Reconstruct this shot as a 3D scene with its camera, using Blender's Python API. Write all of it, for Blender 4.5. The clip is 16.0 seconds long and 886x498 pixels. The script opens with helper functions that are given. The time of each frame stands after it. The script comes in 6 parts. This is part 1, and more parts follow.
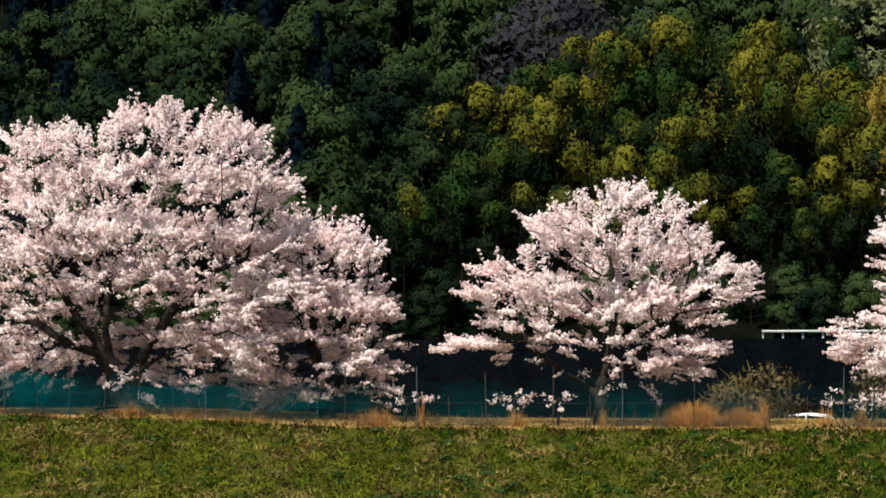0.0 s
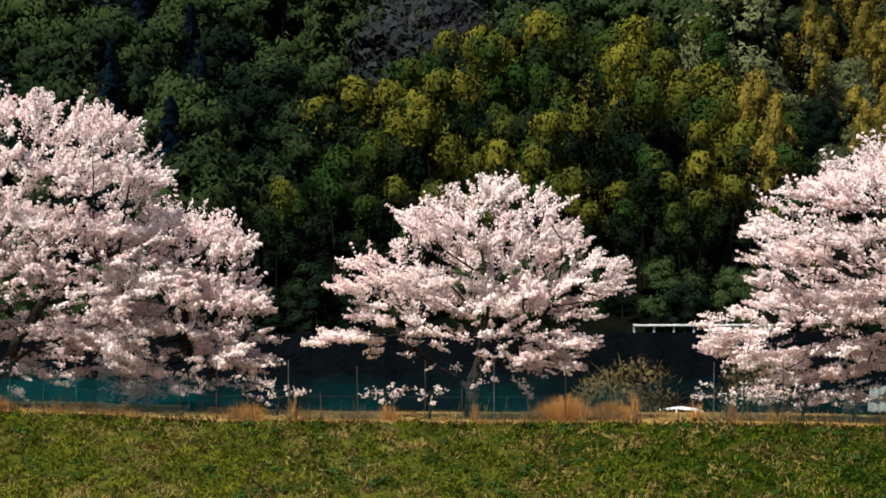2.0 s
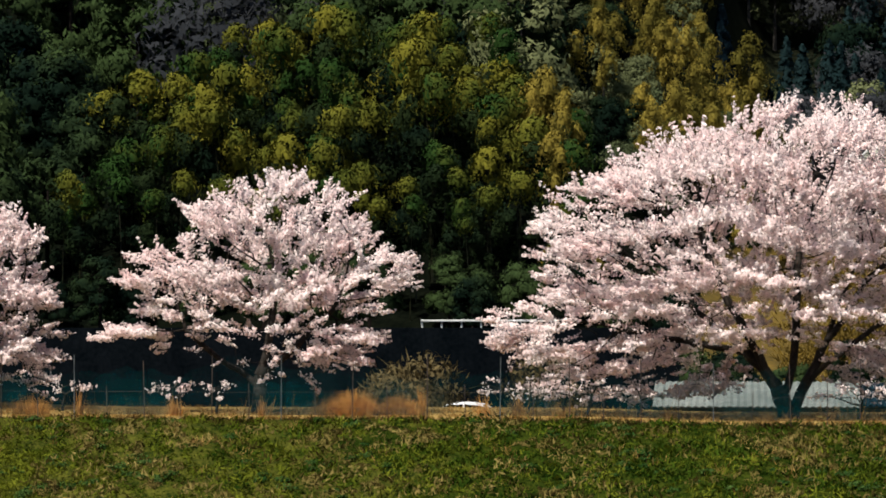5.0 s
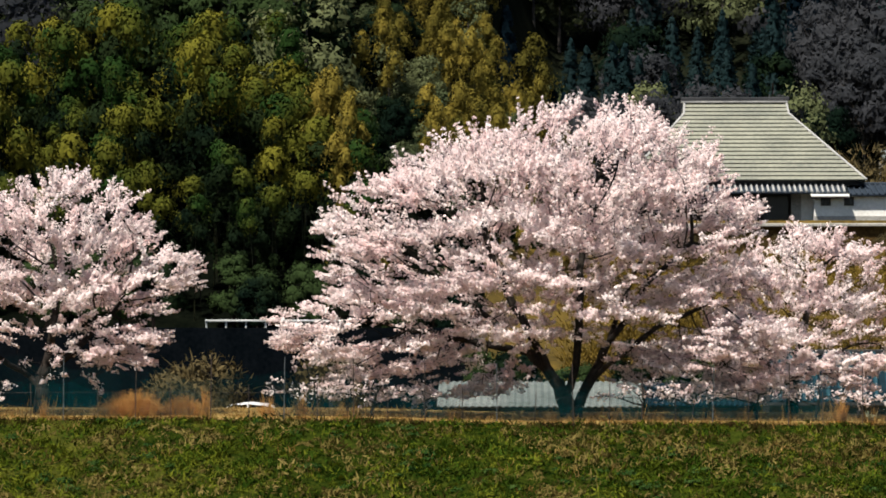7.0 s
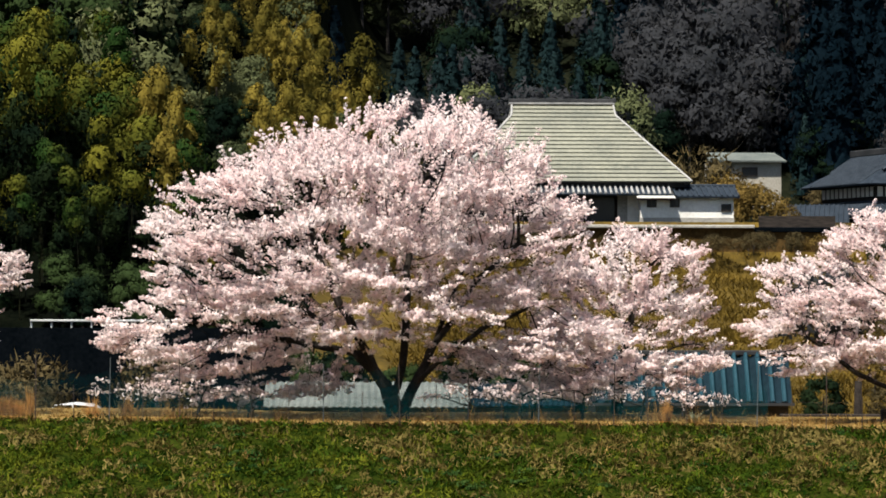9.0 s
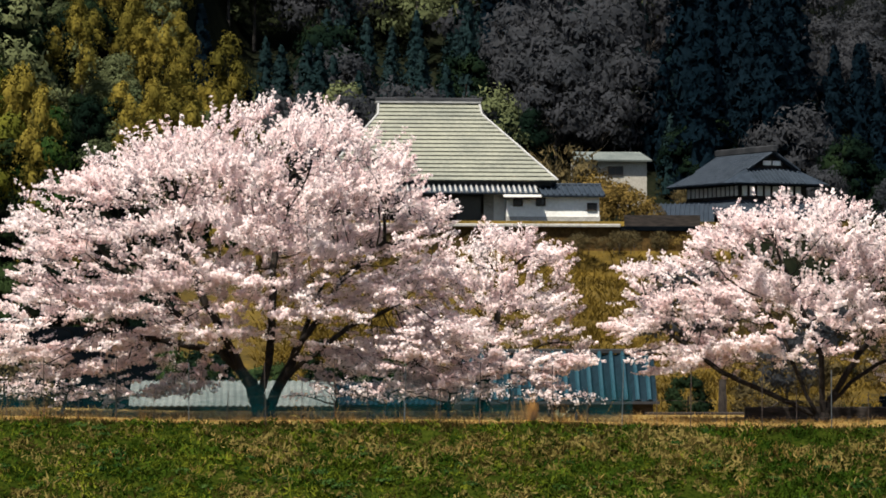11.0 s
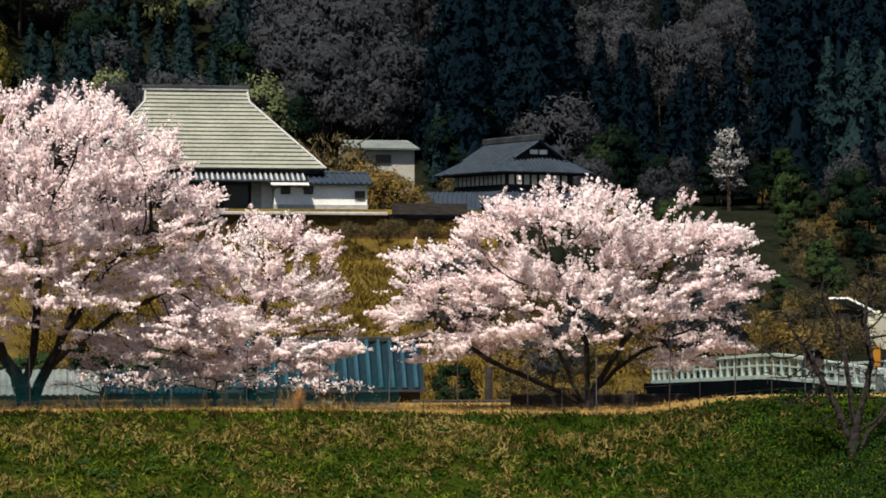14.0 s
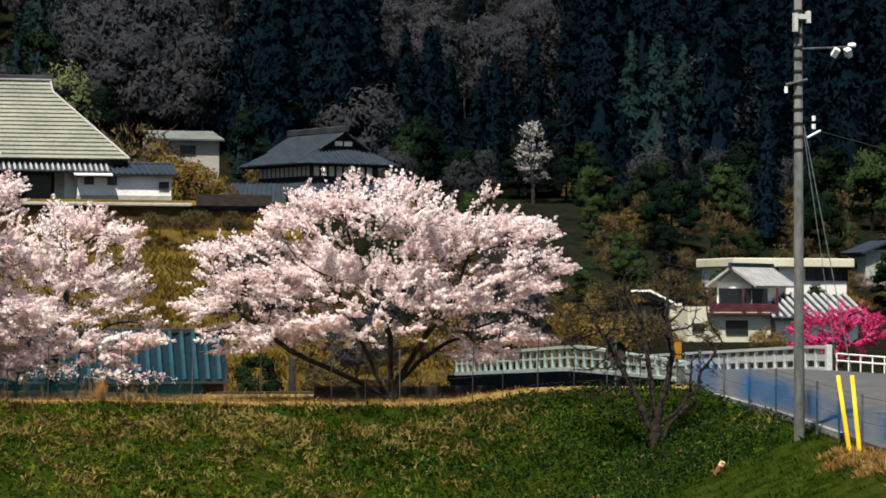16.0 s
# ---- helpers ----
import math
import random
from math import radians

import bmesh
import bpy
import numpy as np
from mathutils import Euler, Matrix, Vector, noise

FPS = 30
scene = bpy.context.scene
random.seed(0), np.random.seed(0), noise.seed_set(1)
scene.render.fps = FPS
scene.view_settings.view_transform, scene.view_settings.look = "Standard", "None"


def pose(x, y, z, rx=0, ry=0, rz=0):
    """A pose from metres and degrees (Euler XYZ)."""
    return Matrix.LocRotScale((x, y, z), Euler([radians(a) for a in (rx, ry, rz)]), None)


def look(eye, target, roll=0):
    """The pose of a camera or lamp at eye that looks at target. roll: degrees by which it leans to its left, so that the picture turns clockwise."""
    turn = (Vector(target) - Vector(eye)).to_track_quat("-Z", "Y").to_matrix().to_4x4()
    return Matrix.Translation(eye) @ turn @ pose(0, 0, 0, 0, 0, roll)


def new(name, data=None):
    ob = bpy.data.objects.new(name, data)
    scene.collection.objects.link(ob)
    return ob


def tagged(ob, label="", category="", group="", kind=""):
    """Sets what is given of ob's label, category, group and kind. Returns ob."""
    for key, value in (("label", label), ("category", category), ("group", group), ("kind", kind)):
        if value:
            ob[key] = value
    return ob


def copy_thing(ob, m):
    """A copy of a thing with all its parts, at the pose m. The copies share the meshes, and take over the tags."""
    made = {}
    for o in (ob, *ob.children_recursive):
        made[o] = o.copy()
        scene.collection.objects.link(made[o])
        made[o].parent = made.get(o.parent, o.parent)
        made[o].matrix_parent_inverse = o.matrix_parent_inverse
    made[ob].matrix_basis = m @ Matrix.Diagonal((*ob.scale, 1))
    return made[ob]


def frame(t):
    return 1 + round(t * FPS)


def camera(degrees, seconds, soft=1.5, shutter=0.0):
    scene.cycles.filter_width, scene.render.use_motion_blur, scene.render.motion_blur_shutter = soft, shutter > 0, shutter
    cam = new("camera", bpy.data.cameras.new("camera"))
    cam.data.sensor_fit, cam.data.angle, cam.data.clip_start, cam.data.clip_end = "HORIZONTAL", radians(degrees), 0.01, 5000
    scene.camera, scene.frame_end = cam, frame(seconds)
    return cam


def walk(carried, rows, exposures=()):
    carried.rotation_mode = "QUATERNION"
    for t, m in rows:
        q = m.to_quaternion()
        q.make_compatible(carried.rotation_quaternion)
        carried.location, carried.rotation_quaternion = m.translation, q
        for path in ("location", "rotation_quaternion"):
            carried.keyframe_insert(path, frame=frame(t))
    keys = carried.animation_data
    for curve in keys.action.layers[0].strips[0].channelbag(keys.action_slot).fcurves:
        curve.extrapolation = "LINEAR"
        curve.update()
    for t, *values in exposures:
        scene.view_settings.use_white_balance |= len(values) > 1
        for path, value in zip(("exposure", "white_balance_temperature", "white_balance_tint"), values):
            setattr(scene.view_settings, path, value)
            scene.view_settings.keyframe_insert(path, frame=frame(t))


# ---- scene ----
# Camera: carried at arm's length, panning to the right about the body
EYE, ARM = 2.8, 0.46
cam = camera(16.97, 16.0, soft=1.75)
PATH = [(0.0, -12.230, 1.533, -0.266), (0.5, -11.597, 1.498, -0.214), (1.0, -10.983, 1.464, -0.195), (1.5, -10.375, 1.431, -0.177),
        (2.0, -9.778, 1.402, -0.164), (2.5, -9.193, 1.375, -0.160), (3.0, -8.612, 1.353, -0.139), (5.3, -5.097, 1.298, -0.031),
        (5.5, -4.660, 1.297, -0.017), (6.0, -3.593, 1.296, -0.010), (6.5, -2.554, 1.295, -0.007), (7.0, -1.573, 1.300, 0.003),
        (7.5, -0.651, 1.305, 0.048), (8.0, 0.206, 1.305, 0.050), (8.5, 1.008, 1.309, 0.095), (9.0, 1.745, 1.311, 0.112),
        (11.5, 4.967, 1.268, 0.096), (12.0, 5.658, 1.234, 0.097), (12.5, 6.377, 1.187, 0.085), (13.0, 7.136, 1.145, 0.081),
        (13.5, 7.938, 1.107, 0.042), (14.0, 8.783, 1.067, 0.058), (14.5, 9.671, 1.030, 0.106), (15.0, 10.595, 0.992, 0.106),
        (15.5, 11.567, 0.954, 0.167), (16.0, 12.544, 0.918, 0.227)]


def held(yaw, pitch, roll):
    a, b = radians(yaw), radians(pitch)
    eye = Vector((ARM * math.sin(a), ARM * math.cos(a) - ARM, EYE))
    way = Vector((math.sin(a) * math.cos(b), math.cos(a) * math.cos(b), math.sin(b)))
    return look(eye, eye + way * 100, roll)


walk(cam, [(t, held(yaw, pitch, roll)) for t, yaw, pitch, roll in PATH], exposures=((0.0, 0.86), (3.0, 0.88), (5.5, 0.74), (7.0, 0.74), (9.0, 0.84), (12.0, 0.86), (13.5, 0.78), (16.0, 0.78)))

# ---- light: hazy spring sun from behind the viewer's left, clear sky
SUN_FROM = Vector((-0.27, -0.42, 0.87)).normalized()
world = bpy.data.worlds.new("sky")
scene.world = world
world.use_nodes = True
wn = world.node_tree.nodes
sky = wn.new("ShaderNodeTexSky")
sky.sky_type, sky.sun_disc = "NISHITA", False
sky.sun_elevation = math.asin(SUN_FROM.z)
sky.sun_rotation = math.atan2(SUN_FROM.x, SUN_FROM.y)
world.node_tree.links.new(sky.outputs[0], wn["Background"].inputs[0])
wn["Background"].inputs[1].default_value = 0.055
sun_data = bpy.data.lights.new("sun", "SUN")
sun_data.energy, sun_data.angle, sun_data.color = 5.0, radians(1.5), (1.0, 0.95, 0.86)
sun = new("sun", sun_data)
sun.matrix_world = look(SUN_FROM * 200, (0, 0, 0))

# ---- materials


def material(name, dark, light, scale=3.0, rough=0.8, detail=5.0, bump=0.0, island=0.0, per_object=0.0, through_light=0.0,
             metal=0.0, fine=0.0, stretch=(1, 1, 1), spec=0.15, low=0.3, high=0.7):
    """Two colours mixed by noise at two scales, with optional variation per loose piece and per object."""
    m = bpy.data.materials.new(name)
    m.use_nodes = True
    nt = m.node_tree
    n, link = nt.nodes, nt.links.new
    b = n["Principled BSDF"]
    co = n.new("ShaderNodeNewGeometry")
    mp = n.new("ShaderNodeMapping")
    mp.inputs["Scale"].default_value = stretch
    link(co.outputs["Position"], mp.inputs[0])
    a = n.new("ShaderNodeTexNoise")
    a.inputs["Scale"].default_value, a.inputs["Detail"].default_value = scale, detail
    link(mp.outputs[0], a.inputs["Vector"])
    value = a.outputs["Fac"]
    if fine:
        f = n.new("ShaderNodeTexNoise")
        f.inputs["Scale"].default_value, f.inputs["Detail"].default_value = scale * fine, 3
        link(mp.outputs[0], f.inputs["Vector"])
        av = n.new("ShaderNodeMath")
        av.operation = "MULTIPLY_ADD"
        link(f.outputs["Fac"], av.inputs[0])
        av.inputs[1].default_value = 0.6
        sc = n.new("ShaderNodeMath")
        sc.operation = "MULTIPLY_ADD"
        link(value, sc.inputs[0])
        sc.inputs[1].default_value, sc.inputs[2].default_value = 0.6, -0.1
        link(sc.outputs[0], av.inputs[2])
        value = av.outputs[0]
    for amount, socket in ((island, co.outputs["Random Per Island"]), (per_object, None)):
        if not amount:
            continue
        if socket is None:
            socket = n.new("ShaderNodeObjectInfo").outputs["Random"]
        s = n.new("ShaderNodeMath")
        s.operation = "MULTIPLY_ADD"
        link(socket, s.inputs[0])
        s.inputs[1].default_value, s.inputs[2].default_value = amount, -amount / 2
        t = n.new("ShaderNodeMath")
        link(s.outputs[0], t.inputs[0])
        link(value, t.inputs[1])
        value = t.outputs[0]
    ramp = n.new("ShaderNodeValToRGB")
    ramp.color_ramp.elements[0].position, ramp.color_ramp.elements[0].color = low, (*dark, 1)
    ramp.color_ramp.elements[1].position, ramp.color_ramp.elements[1].color = high, (*light, 1)
    link(value, ramp.inputs[0])
    link(ramp.outputs[0], b.inputs["Base Color"])
    b.inputs["Roughness"].default_value, b.inputs["Metallic"].default_value = rough, metal
    b.inputs["Specular IOR Level"].default_value = spec
    if bump:
        bn = n.new("ShaderNodeBump")
        bn.inputs["Strength"].default_value, bn.inputs["Distance"].default_value = bump, 0.05
        link(a.outputs["Fac"], bn.inputs["Height"])
        link(bn.outputs[0], b.inputs["Normal"])
    if through_light:
        tr = n.new("ShaderNodeBsdfTranslucent")
        link(ramp.outputs[0], tr.inputs[0])
        mix = n.new("ShaderNodeMixShader")
        mix.inputs[0].default_value = through_light
        link(b.outputs[0], mix.inputs[1])
        link(tr.outputs[0], mix.inputs[2])
        link(mix.outputs[0], n["Material Output"].inputs[0])
    return m


def leaf(name, dark, light, glow=0.25, **more):
    return material(name, dark, light, scale=more.pop("scale", 0.5), rough=0.9, island=more.pop("island", 0.5), through_light=glow, spec=0.04, **more)


M = dict(
    bank_green=material("bank_grass_lush", (0.003, 0.009, 0.001), (0.030, 0.039, 0.005), scale=2.0, rough=1.0, spec=0.0, fine=7, bump=0.9, low=0.36, high=0.66),
    bank=material("bank_grass", (0.005, 0.012, 0.002), (0.064, 0.064, 0.010), scale=2.0, rough=1.0, spec=0.0, fine=7, bump=0.9, low=0.36, high=0.66),
    straw_ground=material("dry_grass_ground", (0.11, 0.075, 0.018), (0.30, 0.20, 0.06), scale=1.2, rough=0.95, fine=8, bump=0.6),
    slope=material("hillside_meadow", (0.026, 0.018, 0.003), (0.125, 0.080, 0.012), scale=0.28, rough=0.95, fine=10, bump=0.6),
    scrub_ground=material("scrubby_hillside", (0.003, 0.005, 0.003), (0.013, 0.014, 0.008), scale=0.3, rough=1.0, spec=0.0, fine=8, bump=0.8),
    # forest floor nearly black: shade under the trees is put into the colour
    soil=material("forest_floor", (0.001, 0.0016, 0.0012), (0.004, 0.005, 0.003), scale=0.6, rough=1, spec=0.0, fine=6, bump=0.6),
    blade=leaf("grass_blade", (0.020, 0.040, 0.002), (0.116, 0.126, 0.011), scale=0.5, island=0.15),
    blade_green=leaf("lush_grass_blade", (0.006, 0.021, 0.001), (0.038, 0.066, 0.005), scale=0.45, island=0.15),
    blade_dry=leaf("faded_grass_blade", (0.06, 0.048, 0.011), (0.19, 0.145, 0.046), scale=0.7, island=0.2),
    straw=leaf("dry_grass_blade", (0.16, 0.088, 0.022), (0.37, 0.235, 0.08), scale=0.9),
    reed=leaf("dry_reed", (0.38, 0.17, 0.035), (0.62, 0.34, 0.10), scale=1.5),
    blossom=leaf("cherry_blossom", (0.83, 0.64, 0.63), (0.945, 0.862, 0.848), glow=0.5, scale=0.8, island=0.1),
    blossom_pale=leaf("pale_blossom", (0.22, 0.21, 0.20), (0.42, 0.40, 0.38), glow=0.3),
    blossom_red=leaf("magenta_blossom", (0.36, 0.012, 0.085), (0.60, 0.075, 0.22), glow=0.3, scale=2.5),
    bark=material("cherry_bark", (0.007, 0.0055, 0.005), (0.026, 0.021, 0.017), scale=5, spec=0.1, rough=0.9, bump=0.6, fine=4),
    # trunks in the woods: a darker bark with their shade in the colour
    bark_dark=material("shaded_bark", (0.005, 0.004, 0.004), (0.020, 0.017, 0.014), scale=4, rough=0.95, spec=0.0),
    bark_grey=material("grey_bark", (0.02, 0.018, 0.016), (0.06, 0.052, 0.046), scale=4, rough=0.9, bump=0.5),
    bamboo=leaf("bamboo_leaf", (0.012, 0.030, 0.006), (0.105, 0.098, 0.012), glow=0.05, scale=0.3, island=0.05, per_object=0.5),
    # lower bamboo heads: the grove's inner shade is put into this near-black green
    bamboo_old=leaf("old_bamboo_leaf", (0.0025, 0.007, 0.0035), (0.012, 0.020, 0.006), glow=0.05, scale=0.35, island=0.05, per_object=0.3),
    bamboo_gold=leaf("yellowing_bamboo_leaf", (0.082, 0.072, 0.014), (0.25, 0.190, 0.035), glow=0.3, scale=0.3, island=0.08, per_object=0.4),
    # culms nearly black, with the shade inside the grove in their colour
    culm=material("bamboo_culm", (0.004, 0.005, 0.002), (0.014, 0.015, 0.006), scale=2, rough=0.5),
    broadleaf=leaf("evergreen_leaf", (0.003, 0.0085, 0.005), (0.028, 0.046, 0.015), scale=0.25, island=0.06, per_object=0.6),
    # cedar needles: distance haze is put in as a blue tint
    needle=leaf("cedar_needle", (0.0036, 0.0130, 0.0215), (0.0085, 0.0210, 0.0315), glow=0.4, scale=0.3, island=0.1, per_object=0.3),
    # lighter cedar needles: haze and sun on the mid hill put into the colour
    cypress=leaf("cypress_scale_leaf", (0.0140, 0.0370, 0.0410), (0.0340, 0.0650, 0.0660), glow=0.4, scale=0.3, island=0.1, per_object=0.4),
    # young olive leaves, paled so that their colour carries the far hill's haze
    spring=leaf("young_leaf", (0.046, 0.060, 0.027), (0.115, 0.128, 0.058), scale=0.2, island=0.08, per_object=0.5),
    # twigs blue-grey, with the hill's haze mixed into the colour
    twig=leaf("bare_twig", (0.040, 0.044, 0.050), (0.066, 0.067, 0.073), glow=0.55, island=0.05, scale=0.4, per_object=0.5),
    shrub=leaf("yellow_brown_shrub_leaf", (0.06, 0.042, 0.012), (0.19, 0.125, 0.035), scale=0.6),
    dry_bank=material("brown_dry_grass_bank", (0.026, 0.016, 0.006), (0.115, 0.070, 0.026), scale=0.8, rough=1.0, spec=0.0, fine=7, bump=0.8),
    brown_shrub=leaf("brown_shrub_leaf", (0.038, 0.032, 0.016), (0.115, 0.086, 0.038), scale=0.6, island=0.2),
    blade_fresh=leaf("fresh_grass_blade", (0.020, 0.048, 0.003), (0.085, 0.125, 0.012), scale=0.6, island=0.15),
    stalk=leaf("dry_brown_stalk", (0.14, 0.07, 0.018), (0.36, 0.20, 0.06), scale=1.2, island=0.4),
    # dark brown blades: shadow under the bank's edge put into grass colour
    crest=leaf("matted_brown_grass", (0.018, 0.012, 0.004), (0.07, 0.045, 0.014), scale=1.0, island=0.3),
    pale_leaf=leaf("pale_sword_leaf", (0.20, 0.24, 0.15), (0.42, 0.46, 0.33), scale=3.0, island=0.2),
    ivy=leaf("ivy_leaf", (0.004, 0.015, 0.003), (0.021, 0.044, 0.009), scale=1.5),
    weed=leaf("broad_weed_leaf", (0.012, 0.042, 0.008), (0.055, 0.095, 0.022), scale=0.8, island=0.2),
    meadow=leaf("meadow_grass_blade", (0.040, 0.027, 0.005), (0.165, 0.108, 0.020), scale=0.3, island=0.3),
    rail_paint=material("dulled_white_paint", (0.34, 0.35, 0.34), (0.52, 0.53, 0.52), scale=1.4, rough=0.6, fine=8),
    asphalt=material("asphalt", (0.05, 0.052, 0.052), (0.095, 0.093, 0.09), scale=1.5, rough=0.9, fine=20, bump=0.2),
    concrete=material("weathered_concrete", (0.20, 0.19, 0.17), (0.42, 0.40, 0.36), scale=1.2, rough=0.9, fine=8, bump=0.3),
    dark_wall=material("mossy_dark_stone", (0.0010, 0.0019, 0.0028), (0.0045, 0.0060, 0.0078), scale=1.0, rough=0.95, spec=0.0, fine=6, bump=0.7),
    white_paint=material("white_paint", (0.62, 0.62, 0.60), (0.84, 0.84, 0.82), scale=1.4, rough=0.6, fine=8),
    pale_green=material("pale_green_paint", (0.20, 0.27, 0.245), (0.38, 0.45, 0.41), scale=1.5, rough=0.6, fine=8),
    plaster=material("white_plaster", (0.60, 0.58, 0.53), (0.82, 0.80, 0.75), scale=0.6, rough=0.9, fine=10),
    cream=material("cream_stucco", (0.44, 0.42, 0.31), (0.58, 0.555, 0.43), scale=0.6, rough=0.9, fine=10),
    hut_wall=material("beige_mortar", (0.26, 0.24, 0.20), (0.42, 0.39, 0.33), scale=0.8, rough=0.9, fine=9),
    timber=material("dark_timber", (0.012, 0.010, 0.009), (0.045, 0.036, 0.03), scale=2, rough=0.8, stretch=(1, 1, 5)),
    sheet=material("pale_green_metal_sheet", (0.155, 0.16, 0.13), (0.28, 0.275, 0.21), scale=0.5, rough=0.45, fine=10, island=0.15, spec=0.5),
    sheet_dark=material("dark_metal_trim", (0.014, 0.016, 0.018), (0.045, 0.045, 0.048), scale=1, rough=0.65, spec=0.15),
    tile=material("grey_roof_tile", (0.012, 0.018, 0.026), (0.036, 0.047, 0.062), scale=2, rough=0.65, fine=6, island=0.3, spec=0.14),
    tile_pale=material("weathered_roof_tile", (0.20, 0.20, 0.20), (0.42, 0.41, 0.39), scale=2, rough=0.6, fine=6, island=0.3),
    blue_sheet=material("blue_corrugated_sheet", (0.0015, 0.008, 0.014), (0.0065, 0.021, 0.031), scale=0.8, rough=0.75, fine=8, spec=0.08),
    # lighter blue for the ribs: the lit crests of the sheet, as colour
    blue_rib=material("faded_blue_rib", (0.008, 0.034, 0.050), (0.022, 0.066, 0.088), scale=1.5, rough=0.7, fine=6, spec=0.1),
    grey_sheet=material("pale_corrugated_sheet", (0.075, 0.09, 0.085), (0.165, 0.18, 0.165), scale=0.7, rough=0.75, fine=8, spec=0.1),
    steel=material("galvanised_steel", (0.05, 0.055, 0.06), (0.13, 0.14, 0.14), scale=4, rough=0.5, metal=0.3),
    rust=material("rusty_post", (0.02, 0.017, 0.016), (0.07, 0.05, 0.04), scale=5, rough=0.8),
    pole=material("utility_pole_concrete", (0.04, 0.044, 0.042), (0.125, 0.125, 0.115), scale=2, rough=0.85, fine=6, stretch=(1, 1, 0.3)),
    yellow=material("yellow_plastic", (0.62, 0.34, 0.01), (0.85, 0.52, 0.03), scale=2, rough=0.5),
    black=material("black_band", (0.012, 0.012, 0.012), (0.03, 0.03, 0.03), scale=2, rough=0.6),
    glass=material("dark_window_glass", (0.008, 0.010, 0.013), (0.02, 0.023, 0.026), scale=0.8, rough=0.25, spec=0.3),
    maroon=material("maroon_painted_wood", (0.045, 0.012, 0.018), (0.09, 0.03, 0.035), scale=2, rough=0.7),
    orange=material("orange_sign_paint", (0.20, 0.085, 0.01), (0.32, 0.14, 0.015), scale=2, rough=0.6),
    car_paint=material("white_car_paint", (0.74, 0.75, 0.75), (0.82, 0.82, 0.82), scale=0.6, rough=0.25, spec=0.6),
    rubber=material("black_rubber", (0.012, 0.012, 0.012), (0.03, 0.03, 0.03), scale=4, rough=0.8),
    stump_wood=material("cut_wood", (0.45, 0.28, 0.14), (0.75, 0.55, 0.33), scale=5, rough=0.8),
    stump_bark=material("red_brown_bark", (0.10, 0.035, 0.02), (0.24, 0.09, 0.05), scale=5, rough=0.9, bump=0.5),
)


def netting(name, colour, cover):
    """Fine plastic netting: mostly open, with strands too thin to tell apart and holes that thicken and thin."""
    m = bpy.data.materials.new(name)
    m.use_nodes = True
    n, link = m.node_tree.nodes, m.node_tree.links.new
    n["Principled BSDF"].inputs["Base Color"].default_value = (*colour, 1)
    n["Principled BSDF"].inputs["Roughness"].default_value = 0.9
    n["Principled BSDF"].inputs["Specular IOR Level"].default_value = 0.0
    g = n.new("ShaderNodeNewGeometry")
    t = n.new("ShaderNodeTexNoise")
    t.inputs["Scale"].default_value, t.inputs["Detail"].default_value = 0.45, 4
    link(g.outputs["Position"], t.inputs["Vector"])
    r = n.new("ShaderNodeMapRange")
    r.inputs["From Min"].default_value, r.inputs["From Max"].default_value = 0.3, 0.7
    r.inputs["To Min"].default_value, r.inputs["To Max"].default_value = 0.0, cover * 2.4
    link(t.outputs["Fac"], r.inputs["Value"])
    tr = n.new("ShaderNodeBsdfTransparent")
    mix = n.new("ShaderNodeMixShader")
    link(r.outputs[0], mix.inputs[0])
    link(tr.outputs[0], mix.inputs[1])
    link(n["Principled BSDF"].outputs[0], mix.inputs[2])
    link(mix.outputs[0], n["Material Output"].inputs[0])
    return m


M["net_teal"] = netting("teal_netting", (0.0005, 0.046, 0.050), 0.05)
M["net_thick"] = netting("folded_teal_netting", (0.0006, 0.060, 0.066), 0.2)
M["net_fold"] = netting("folded_blue_netting", (0.006, 0.12, 0.30), 0.20)
M["net_blue"] = netting("blue_netting", (0.01, 0.10, 0.30), 0.15)

# ---- mesh helpers


SOFT = {}


def mesh_of(name, verts, faces, mat, smooth=False, soft=None):
    """A mesh; soft gives each corner the normal of the clump that its leaf belongs to."""
    me = bpy.data.meshes.new(name)
    me.from_pydata(verts, [], faces)
    me.materials.append(M[mat])
    if soft is not None:
        me.polygons.foreach_set("use_smooth", [True] * len(me.polygons))
        me.normals_split_custom_set_from_vertices(soft)
        SOFT[me.name] = np.asarray(soft)
    if smooth:
        me.polygons.foreach_set("use_smooth", [True] * len(me.polygons))
    me.update()
    return me


def part(name, data, mat, parent, label="", smooth=False, kind=""):
    """Links a bmesh, or a pair of vertices and faces, or a mesh, as one object under parent."""
    if isinstance(data, bmesh.types.BMesh):
        me = bpy.data.meshes.new(name)
        bmesh.ops.recalc_face_normals(data, faces=data.faces)
        data.to_mesh(me)
        data.free()
        me.materials.append(M[mat])
        if smooth:
            me.polygons.foreach_set("use_smooth", [True] * len(me.polygons))
    elif isinstance(data, tuple):
        me = mesh_of(name, *data[:2], mat, smooth, data[2] if len(data) > 2 else None)
    else:
        me = data
    ob = new(name, me)
    ob.parent = parent
    return tagged(ob, label, kind=kind)


def thing(name, at, label, category, group="", kind=""):
    ob = new(name)
    ob.matrix_basis = at if isinstance(at, Matrix) else Matrix.Translation(at)
    return tagged(ob, label, category, group, kind)


